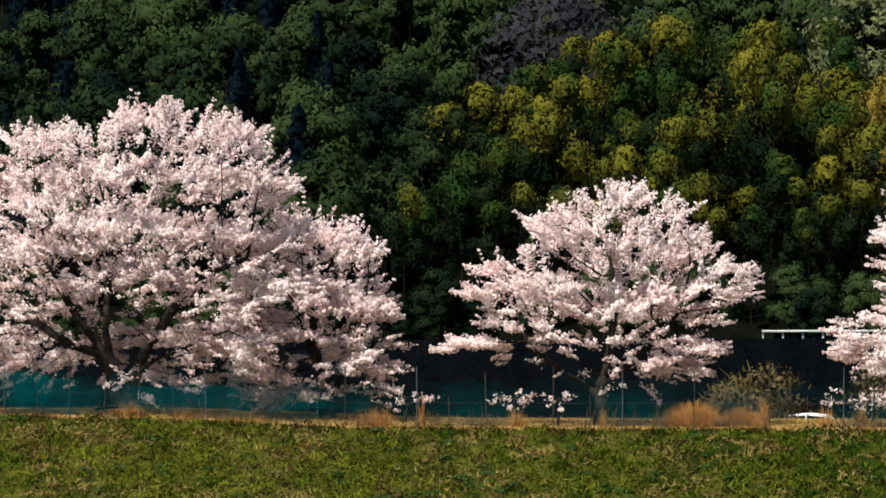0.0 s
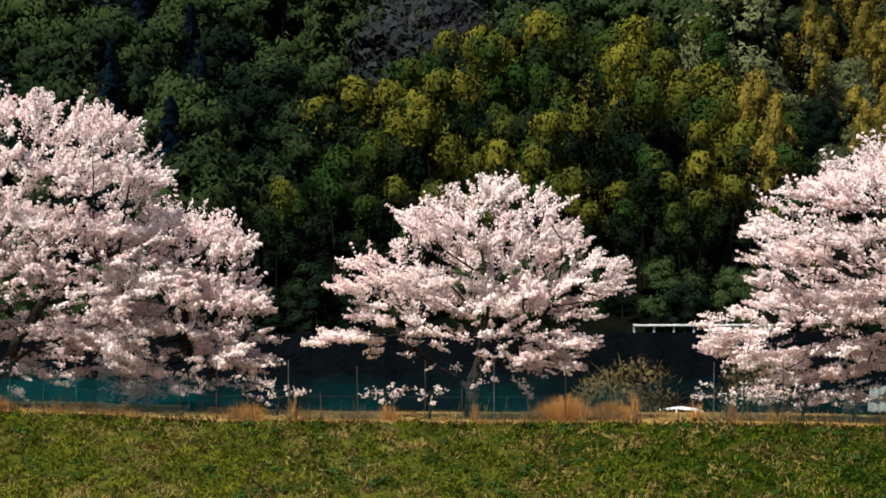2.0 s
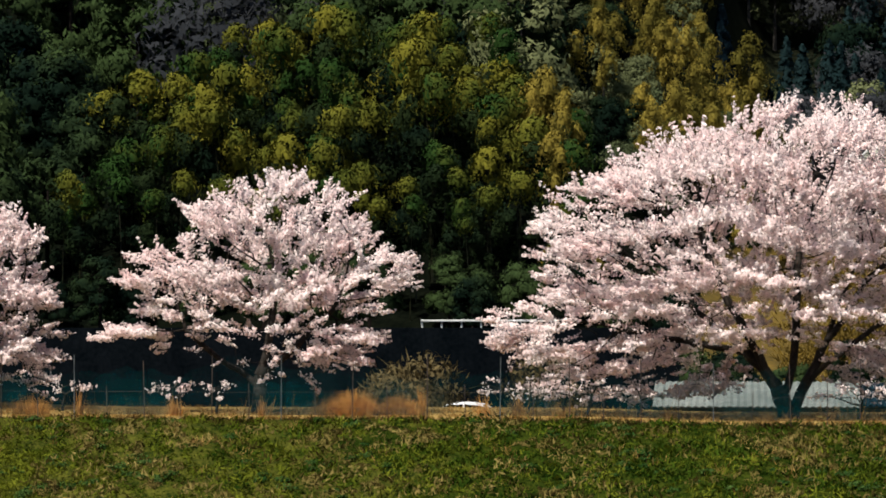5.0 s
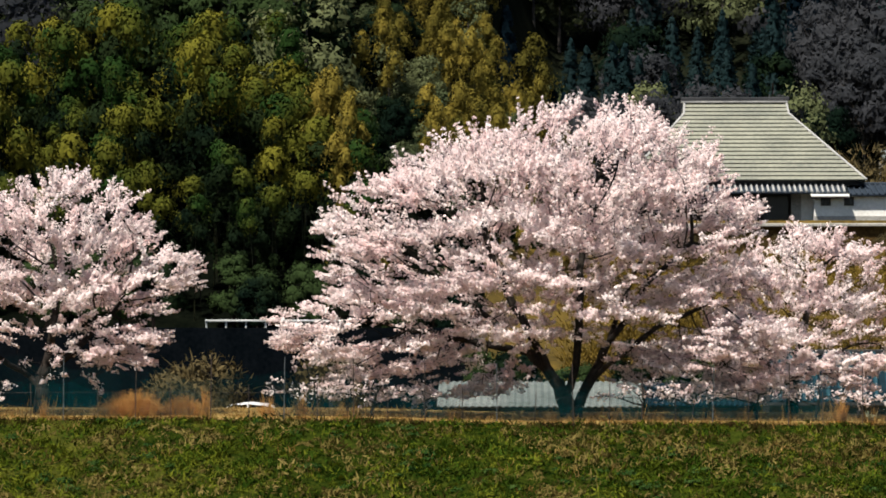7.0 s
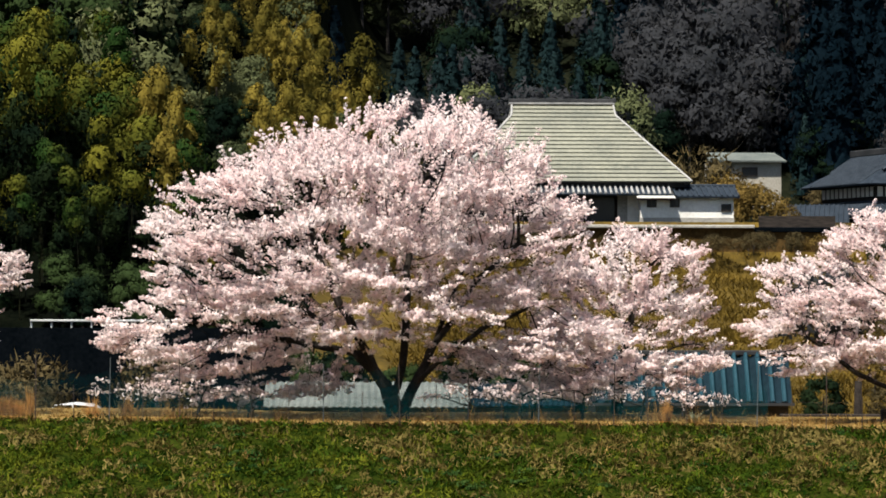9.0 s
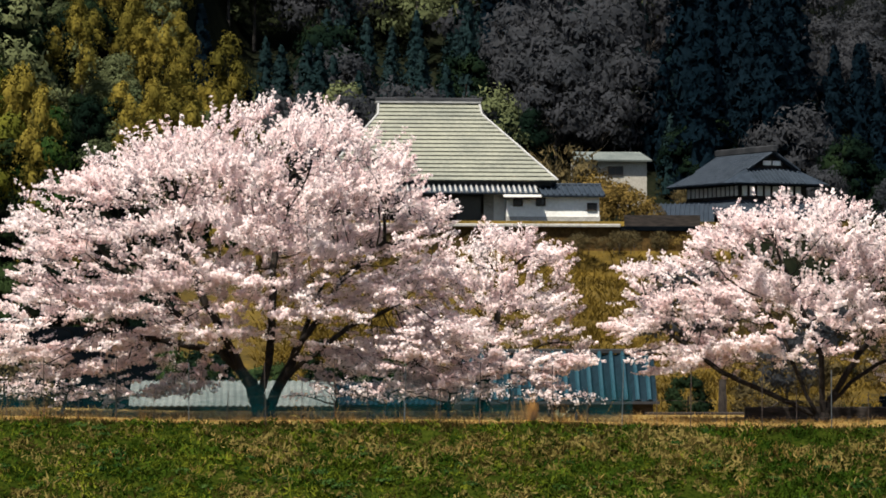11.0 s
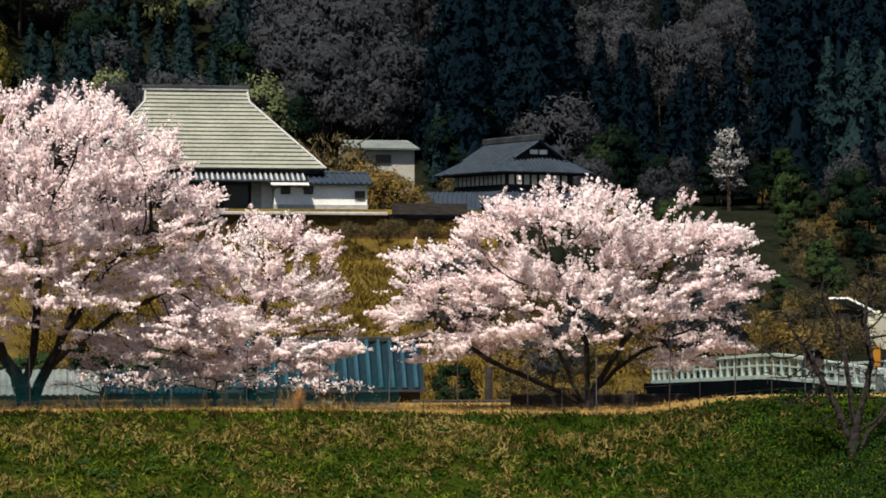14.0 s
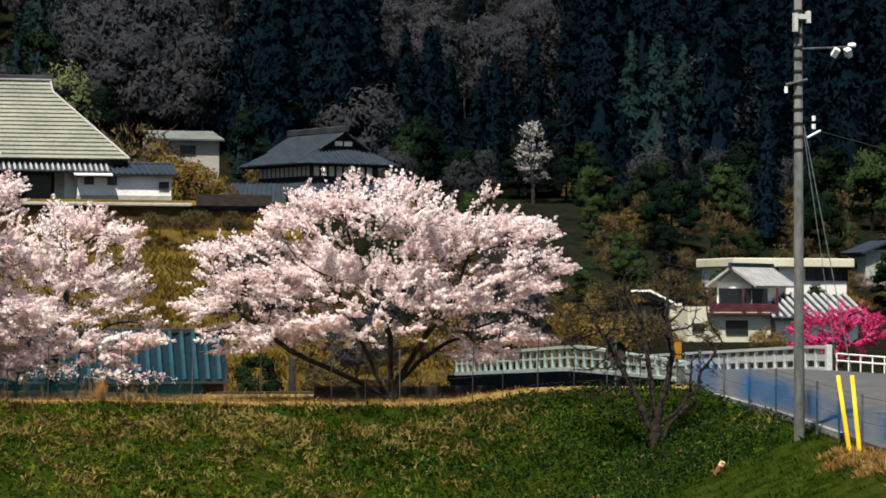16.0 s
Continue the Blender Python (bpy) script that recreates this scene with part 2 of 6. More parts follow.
def box(bm, x0, x1, y0, y1, z0, z1, m=None):
    v = [bm.verts.new((x, y, z)) for z in (z0, z1) for y in (y0, y1) for x in (x0, x1)]
    for f in ((0, 2, 3, 1), (4, 5, 7, 6), (0, 1, 5, 4), (2, 6, 7, 3), (0, 4, 6, 2), (1, 3, 7, 5)):
        bm.faces.new([v[i] for i in f])
    if m is not None:
        bmesh.ops.transform(bm, matrix=m, verts=v)
    return v


def boxed(*spans, bevel=0.0):
    bm = bmesh.new()
    for s in spans:
        box(bm, *s)
    if bevel:
        bmesh.ops.bevel(bm, geom=bm.edges[:], offset=bevel, segments=1, affect="EDGES")
    return bm


def slab(bm, corners, thick):
    """A plate with the given corners as its top, thick downwards along its normal."""
    p = [Vector(c) for c in corners]
    nrm = (p[1] - p[0]).cross(p[2] - p[0]).normalized()
    if nrm.z < 0:
        nrm = -nrm
    a = [bm.verts.new(c) for c in p]
    b = [bm.verts.new(c - nrm * thick) for c in p]
    bm.faces.new(a)
    bm.faces.new(b[::-1])
    for i in range(len(p)):
        j = (i + 1) % len(p)
        bm.faces.new((a[i], b[i], b[j], a[j]))
    return bm


def tubes(segments, sides=6):
    """Tapered tubes for rows (x0, y0, z0, r0, x1, y1, z1, r1) as vertices and faces."""
    s = np.asarray(segments, float).reshape(-1, 8)
    p, q = s[:, 0:3], s[:, 4:7]
    d = q - p
    d /= np.maximum(np.linalg.norm(d, axis=1, keepdims=True), 1e-6)
    ref = np.where(np.abs(d[:, 2:3]) > 0.9, np.array([[1.0, 0, 0]]), np.array([[0, 0, 1.0]]))
    u = np.cross(d, ref)
    u /= np.linalg.norm(u, axis=1, keepdims=True)
    w = np.cross(d, u)
    n = len(s)
    a = np.arange(sides) * 2 * np.pi / sides
    ring = np.cos(a)[None, :, None] * u[:, None] + np.sin(a)[None, :, None] * w[:, None]
    v = np.stack([p[:, None] + ring * s[:, 3][:, None, None], q[:, None] + ring * s[:, 7][:, None, None]], 1)
    base = (np.arange(n) * 2 * sides)[:, None]
    i = np.arange(sides)[None]
    j = (i + 1) % sides
    f = np.stack([base + i, base + j, base + sides + j, base + sides + i], 2).reshape(-1, 4)
    faces = f.tolist()
    top = (base + sides + i).tolist()
    return v.reshape(-1, 3).tolist(), faces + top


def chain(points, radii, sides=6):
    """One bent tube through the points."""
    p = np.asarray(points, float)
    r = np.broadcast_to(radii, len(p))
    d = np.gradient(p, axis=0)
    d /= np.linalg.norm(d, axis=1, keepdims=True) + 1e-9
    ref = np.array((0, 1.0, 0)) if abs(d[0][1]) < 0.9 else np.array((1.0, 0, 0))
    u = np.cross(d, ref)
    u /= np.linalg.norm(u, axis=1, keepdims=True) + 1e-9
    w = np.cross(d, u)
    a = np.arange(sides) * 2 * np.pi / sides
    v = p[:, None] + (np.cos(a)[None, :, None] * u[:, None] + np.sin(a)[None, :, None] * w[:, None]) * r[:, None, None]
    f = []
    for i in range(len(p) - 1):
        for k in range(sides):
            m = (k + 1) % sides
            f.append((i * sides + k, i * sides + m, (i + 1) * sides + m, (i + 1) * sides + k))
    f += [tuple(range(sides)), tuple((len(p) - 1) * sides + k for k in range(sides))]
    return v.reshape(-1, 3).tolist(), f


def rod(p, q, r0, r1=None, sides=8):
    return tubes([(*p, r0, *q, r0 if r1 is None else r1)], sides)


def leaves(centres, size, rng, outward=None, bias=0.8, aspect=1.5, droop=0.0):
    """Small four-cornered leaves at the centres, each turned its own way; sizes are half lengths."""
    c = np.asarray(centres, float)
    n = len(c)
    nrm = rng.normal(size=(n, 3))
    if outward is not None:
        nrm = nrm * (1 - bias) + outward * bias
    nrm /= np.linalg.norm(nrm, axis=1, keepdims=True) + 1e-9
    t = rng.normal(size=(n, 3))
    t[:, 2] -= droop
    t -= nrm * (t * nrm).sum(1, keepdims=True)
    t /= np.linalg.norm(t, axis=1, keepdims=True) + 1e-9
    b = np.cross(nrm, t)
    s = (np.broadcast_to(size, n) * rng.uniform(0.7, 1.35, n))[:, None]
    fold = nrm * s * 0.35
    v = np.stack([c - t * s, c + b * s / aspect + fold, c + t * s, c - b * s / aspect + fold], 1).reshape(-1, 3)
    f = np.arange(4 * n).reshape(-1, 4)
    return v.tolist(), f.tolist()


def tufts(centres, size, rng, face, bias=0.5, aspect=1.6, droop=0.5):
    """Three-cornered sprigs that point their own way but take the light as one soft clump; face is the clump's normal."""
    c, face = np.asarray(centres, float), np.asarray(face, float)
    n = len(c)
    face = face / (np.linalg.norm(face, axis=1, keepdims=True) + 1e-9)
    flat = rng.normal(size=(n, 3)) * (1 - bias) + face * bias
    flat /= np.linalg.norm(flat, axis=1, keepdims=True) + 1e-9
    t = rng.normal(size=(n, 3)) - (0, 0, droop)
    t -= flat * (t * flat).sum(1, keepdims=True)
    t /= np.linalg.norm(t, axis=1, keepdims=True) + 1e-9
    b = np.cross(flat, t)
    s = (np.broadcast_to(size, n) * rng.uniform(0.65, 1.35, n))[:, None]
    side = np.where((flat * face).sum(1, keepdims=True) > 0, 1.0, -1.0)
    v = np.stack([c + t * s * 1.2, c - t * s * 0.8 + b * s / aspect * side, c - t * s * 0.8 - b * s / aspect * side], 1).reshape(-1, 3)
    soft = np.repeat(face * 0.9 + flat * side * 0.1, 3, axis=0)
    soft /= np.linalg.norm(soft, axis=1, keepdims=True)
    return v.tolist(), np.arange(3 * n).reshape(-1, 3).tolist(), soft.tolist()


def joined(*packs):
    v, f, soft = [], [], []
    for pack in packs:
        k = len(v)
        v += pack[0]
        f += [[i + k for i in face] for face in pack[1]]
        soft += pack[2]
    return v, f, soft


# ---- the land


def sm(a, b, x):
    t = np.clip((x - a) / (b - a), 0, 1)
    return t * t * (3 - 2 * t)


def road_z(y):
    return np.interp(y, (30, 50, 66, 74, 80, 84, 98, 120, 135), (-1.5, -1.2, -0.75, -0.3, 0.1, 0.38, 0.3, -0.45, -0.6))


def road_left(y):
    return np.interp(y, (30, 50, 66, 74, 80, 83, 120, 135), (24.3, 25.0, 25.4, 25.9, 25.6, 25.9, 27.5, 28.2))


def land(x, y):
    """Height of the ground: near bank, river bed, far bank with its flat top, field, and the hills."""
    x, y = np.asarray(x, float), np.asarray(y, float)
    top = 0.30 * sm(-18, -29, x) + 0.2 * sm(17, 23, x) - (0.12 * sm(-6, 0, x) + 0.13 * sm(8, 13, x)) * (1 - sm(18, 22, x))
    edge = 80 - 1.0 * sm(18, 24, x)
    fall = np.clip(edge - y, 0, None)
    bump = 0.10 * np.sin(x * 0.9 + y * 0.6) + 0.06 * np.sin(x * 2.1 - y * 1.7)
    bump = bump + 0.05 * np.sin(x * 5.3 + 1.7 * np.sin(y * 2.9)) * np.sin(y * 6.1 + 1.3 * np.sin(x * 1.7)) + 0.03 * np.sin(x * 9.1 - y * 7.3)
    bank = top - np.minimum(fall * 0.33 + 0.02 * fall ** 1.5, 5.5) + bump * sm(-0.2, 1, fall)
    hollow = -0.8 * np.exp(-((x - 22.5) / 2.6) ** 2) * sm(0.4, 4, fall) * sm(60, 72, y)
    near = 1.25 - 6.6 * sm(2, 24, y)
    verge = road_z(y) - 0.12 - 0.42 * np.clip(road_left(y) - x - 0.8, 0, None)
    z = np.maximum(near, bank + hollow)
    z = np.where((y > 45) & (y < 82) & (x > 12), np.maximum(z, np.maximum(verge, -5.5)), z)
    start = 91 - 7.2 * sm(16.5, 20, x)
    field = top - (top + 1.65) * sm(start, start + 5, y)
    z = np.where(y > start - 1, field, z)
    slope_l = -1.65 + 3.5 * sm(117.5, 119.5, y) + np.clip(y - 129, 0, None) * 0.36 + np.clip(y - 168, 0, None) * 0.3
    slope_m = -1.65 + np.interp(y, (112, 118, 160, 163, 185, 205, 400, 700), (0, 0.4, 6.9, 9.7, 10, 12.5, 95, 150))
    slope_r = -1.65 + np.interp(y, (96, 110, 150, 168, 182, 215, 420, 700), (0, 1.6, 2.0, 5.0, 8.8, 13, 100, 150))
    k = sm(-9, 3, x)
    r = sm(27, 42, x)
    hill = (slope_l * (1 - k) + slope_m * k) * (1 - r) + slope_r * r
    z = np.where(y > 97, np.maximum(hill, -1.65), z)
    inside = sm(-0.6, 0.1, x - road_left(y)) * (y > 40) * (y < 95)
    z = z * (1 - inside) + (road_z(y) - 0.06) * inside * 1.0
    return np.minimum(z, 120)


def ground():
    xs = np.unique(np.concatenate([np.linspace(-900, -70, 40), np.arange(-70, -38, 1.0), np.arange(-38, 32, 0.3), np.arange(32, 90, 1.0), np.linspace(90, 900, 40)]))
    ys = np.unique(np.concatenate([np.linspace(-500, 40, 40), np.arange(40, 66, 1.5), np.arange(66, 73, 0.5), np.arange(73, 81, 0.2), np.arange(81, 100, 1.0), np.arange(100, 220, 3.0), np.linspace(220, 1500, 60)]))
    gx, gy = np.meshgrid(xs, ys)
    gz = land(gx, gy)
    v = np.stack([gx, gy, gz], 2).reshape(-1, 3)
    nx = len(xs)
    i, j = np.meshgrid(np.arange(nx - 1), np.arange(len(ys) - 1))
    a = (j * nx + i).ravel()
    f = np.stack([a, a + 1, a + nx + 1, a + nx], 1)
    me = mesh_of("ground", v.tolist(), f.tolist(), "bank", True)
    for m in ("straw_ground", "slope", "soil", "bank_green", "scrub_ground"):
        me.materials.append(M[m])
    cx, cy = v[f].mean(1)[:, 0], v[f].mean(1)[:, 1]
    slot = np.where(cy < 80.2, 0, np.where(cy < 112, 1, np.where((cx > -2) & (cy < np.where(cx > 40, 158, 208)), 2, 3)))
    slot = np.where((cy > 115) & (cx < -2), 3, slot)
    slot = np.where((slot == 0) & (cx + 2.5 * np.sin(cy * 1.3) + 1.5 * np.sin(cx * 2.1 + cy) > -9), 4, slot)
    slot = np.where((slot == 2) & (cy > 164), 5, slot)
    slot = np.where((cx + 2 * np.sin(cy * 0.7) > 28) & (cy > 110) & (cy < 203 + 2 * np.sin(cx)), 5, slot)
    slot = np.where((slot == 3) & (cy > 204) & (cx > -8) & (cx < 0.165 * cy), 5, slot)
    me.polygons.foreach_set("material_index", slot.astype(np.int32))
    tagged(new("ground", me), "grassy river bank, straw-coloured flat top and hillside", "ground", kind="structure")


ground()


def strip(name, left, width, y0, y1, step, lift, mat, label):
    ys = np.arange(y0, y1 + 0.01, step)
    v, f = [], []
    for y in ys:
        z = float(road_z(y)) + lift
        x = float(left(y))
        v += [(x, y, z), (x + width, y, z), (x, y, z - 0.25), (x + width, y, z - 0.25)]
    for i in range(len(ys) - 1):
        a, b = 4 * i, 4 * i + 4
        f += [(a, a + 1, b + 1, b), (a, b, b + 2, a + 2), (a + 1, a + 3, b + 3, b + 1), (a + 2, b + 2, b + 3, a + 3)]
    me = mesh_of(name, v, f, mat)
    return tagged(new(name, me), label, "road", kind="structure")


strip("road", road_left, 8.6, 34, 134, 2, 0.03, "asphalt", "grey asphalt road that leads onto the bridge")
strip("kerb", lambda y: road_left(y) - 0.16, 0.14, 69, 82, 2, 0.08, "concrete", "pale concrete kerb along the road")

# ---- cherry trees


def grow(stems, lobes, rng, points=1500, step=0.30, reach=5.0, kill=0.36, shell=0.5):
    """A branch skeleton that grows from the stems towards points spread in the lobes (x, y, z, rx, ry, rz)."""
    lob = np.array(lobes, float)
    vol = np.prod(lob[:, 3:], axis=1) ** 0.8
    who = rng.choice(len(lob), points, p=vol / vol.sum())
    d = rng.normal(size=(points, 3))
    d /= np.linalg.norm(d, axis=1, keepdims=True)
    rad = shell + (1 - shell) * rng.random(points) ** 0.5
    goal = lob[who, :3] + d * rad[:, None] * lob[who, 3:]
    level = goal[:, 2] + 0.018 * (goal[:, 0] ** 2 + goal[:, 1] ** 2) + 0.22 * np.sin(np.arctan2(goal[:, 1], goal[:, 0]) * 3 + lob[who, 0])
    goal[:, 2] += 0.62 * (np.round(level / 0.8) * 0.8 - level)
    goal = goal[goal[:, 2] > 0.4]
    pos, par, sid = [], [], []
    for number, stem in enumerate(stems):
        last = -1 if not pos else int(np.linalg.norm(np.array(pos) - np.array(stem[0]), axis=1).argmin())
        for a, b in zip(stem[:-1], stem[1:]):
            a, b = np.array(a, float), np.array(b, float)
            k = max(1, int(np.linalg.norm(b - a) / step))
            for i in range(0 if last < 0 else 1, k + 1):
                pos.append(a + (b - a) * i / k + rng.normal(0, 0.02, 3))
                par.append(last)
                sid.append(number)
                last = len(pos) - 1
    pos, par = np.array(pos), list(par)
    dist = np.linalg.norm(goal[:, None] - pos[None], axis=2)
    best, bd = dist.argmin(1), dist.min(1)
    for _ in range(70):
        live = (bd > kill) & (bd < reach)
        if live.sum() < 4:
            break
        ids = np.unique(best[live])
        fresh, owner = [], []
        for i in ids:
            way = goal[live & (best == i)] - pos[i]
            way = (way / np.linalg.norm(way, axis=1, keepdims=True)).sum(0) + rng.normal(0, 0.28, 3)
            way /= np.linalg.norm(way) + 1e-9
            fresh.append(pos[i] + way * step)
            owner.append(i)
        fresh = np.array(fresh)
        nd = np.linalg.norm(goal[:, None] - fresh[None], axis=2)
        nb, nm = nd.argmin(1), nd.min(1)
        closer = nm < bd
        best = np.where(closer, nb + len(pos), best)
        bd = np.minimum(bd, nm)
        pos = np.vstack([pos, fresh])
        par += [int(i) for i in owner]
        sid += [sid[i] for i in owner]
        if len(pos) > 9000:
            break
    par = np.array(par)
    return pos, par, np.array(sid)


def thickness(par, stout, tip=0.014):
    """Radii that thicken with the number of twigs carried, up to the stout foot."""
    tips = np.zeros(len(par))
    kids = np.bincount(par[par >= 0], minlength=len(par))
    tips[kids == 0] = 1
    for i in range(len(par) - 1, -1, -1):
        if par[i] >= 0:
            tips[par[i]] += tips[i]
    full = 1.1 * tip * tips ** (math.log(stout / tip) / math.log(tips.max()))
    return np.maximum(full * (tips / tips.max()) ** 0.15, 0.006), tips


def limb_rows(pos, par, rad, keep):
    rows = []
    for i in range(len(par)):
        j = par[i]
        if j >= 0 and keep[i]:
            rows.append((*pos[j], min(rad[j], rad[i] * 1.6), *pos[i], rad[i]))
    return rows


SHOOTS = 2.5


def blossom_tree(base, stems, lobes, seed, label, trunk_r, puffs=46, size=0.033, petals="blossom", bark="bark", name="cherry_tree",
                 category="cherry tree", group="cherry trees on the bank", points=1500, spread=0.060, bloom=6, hollow=0.0, airy=0.85):
    rng = np.random.default_rng(seed)
    pos, par, sid = grow(stems, lobes, rng, points)
    rad, load = thickness(par, trunk_r)
    tree = thing(name, base, label, category, group)
    thick = rad > 0.05
    foot = [(*(np.array(stems[0][0]) - (0, 0, 0.25)), trunk_r * 1.45, *(np.array(stems[0][0]) + (0, 0, 0.25)), trunk_r * 1.02)]
    for number in range(len(stems)):
        mine = sid == number
        rows = limb_rows(pos, par, rad, thick & mine) + (foot if number == 0 else [])
        limb = tree
        if rows:
            limb = part("trunk" if number == 0 else "limb", tubes(rows, 8), bark, tree, smooth=True)
        thin = limb_rows(pos, par, rad, ~thick & mine)
        if thin:
            part("branchwork", tubes(thin, 4), bark, limb, kind="stuff")
    slim = load < bloom
    slim[: len(stems) * 4] = False
    ok = slim & (pos[:, 2] > 0.35)
    tips = pos[ok]
    run = tips - pos[par[ok]]
    run /= np.linalg.norm(run, axis=1, keepdims=True) + 1e-9
    # sprays that stick out past the crown
    mid = pos.mean(0) * (1, 1, 0.6)
    ends = pos[load <= 1]
    def front(p):
        """How deep a point lies in the open space before the limbs."""
        if hollow < 0.1:
            return np.zeros(len(p))
        return np.exp(-(p[:, 0] / hollow) ** 2 - ((p[:, 2] - hollow * 0.85) / (hollow * 0.62)) ** 2) * sm(0.9, -0.1, p[:, 1])

    ends = ends[rng.random(len(ends)) < 0.36 * (1 - front(ends))]
    way = ends - mid
    way = way / np.linalg.norm(way, axis=1, keepdims=True)
    way = way + rng.normal(0, 0.22, ends.shape) + np.clip(way[:, 2:] + 0.3, 0, 1) * (0, 0, 0.35)
    far = ends + way * rng.uniform(0.22, 0.66, (len(ends), 1)) * min(1.0, trunk_r * 5)
    spray = np.concatenate([ends + (far - ends) * k for k in (0.2, 0.4, 0.6, 0.8, 1.0)])
    part("spray", tubes(np.column_stack([ends, np.full(len(ends), 0.010), far, np.full(len(ends), 0.005)]), 3), bark, tree, kind="stuff")
    ph = rng.uniform(0, 6.28, 4)
    layer = np.sin(tips[:, 2] * 3.9 + np.sin(tips[:, 0] * 0.9 + ph[0]) * 1.6 + np.sin(tips[:, 1] + ph[1])) + 0.7 * np.sin(tips[:, 0] * 2.3 + ph[2]) * np.sin(tips[:, 1] * 2.1 + ph[3])
    # the heart of the crown above the fork stays open, so that the limbs show
    core = front(tips)
    want = SHOOTS * np.clip(0.9 + 0.95 * layer, 0.05, 2.3) * np.clip(1 - airy * core, 0, 1)
    number = np.floor(want + rng.random(len(tips))).astype(int)
    root, lead = np.repeat(tips, number, axis=0), np.repeat(run, number, axis=0)
    out = root - mid
    out /= np.linalg.norm(out, axis=1, keepdims=True) + 1e-9
    # flowering shoots: slim sleeves of blossom that run outwards, flat below and rising at the top of the crown
    axis = lead * 0.5 + out * 0.75 + rng.normal(0, 0.34, root.shape)
    axis = axis * (1, 1, 0.4) + np.clip(out[:, 2:] - 0.3, 0, 1) * (0, 0, 0.32) + (0, 0, 0.08)
    axis /= np.linalg.norm(axis, axis=1, keepdims=True)
    long = rng.uniform(0.28, 0.78, (len(root), 1)) * min(1.0, 0.35 + trunk_r * 4)
    each = np.maximum((puffs * long[:, 0] / 0.5 * rng.uniform(0.6, 1.3, len(root))), 2).astype(int)
    part("flowering_shoot", tubes(np.column_stack([root, np.full(len(root), 0.008), root + axis * long, np.full(len(root), 0.004)]), 3), bark, tree, kind="stuff")
    u = rng.beta(1.25, 1.1, each.sum())[:, None]
    sd = max(2, puffs // 5)
    line = np.concatenate([np.repeat(root, each, axis=0) + np.repeat(axis * long, each, axis=0) * u, np.repeat(spray, sd, axis=0)])
    thin = np.concatenate([1.15 - 0.75 * u[:, 0] ** 2, np.full(len(spray) * sd, 0.5)])[:, None]
    knot = 1 + 0.45 * np.sin(line @ np.array((9.0, 7.0, 11.0)) + ph[0])[:, None]
    off = rng.normal(size=line.shape) * (spread, spread, spread * 0.72) * thin * knot
    c = line + off
    far_out = (c - mid) / (np.linalg.norm(c - mid, axis=1, keepdims=True) + 1e-9)
    face = off / (np.linalg.norm(off, axis=1, keepdims=True) + 1e-9) * 0.75 + far_out * 0.3 + (-0.08, -0.2, 0.42)
    part("blossom", tufts(c, size, rng, face, 0.45, 1.1, 0.0), petals, tree, "pale pink blossom" if petals == "blossom" else "", kind="stuff")
    return tree


def stem(*pts):
    return [tuple(p) for p in pts]


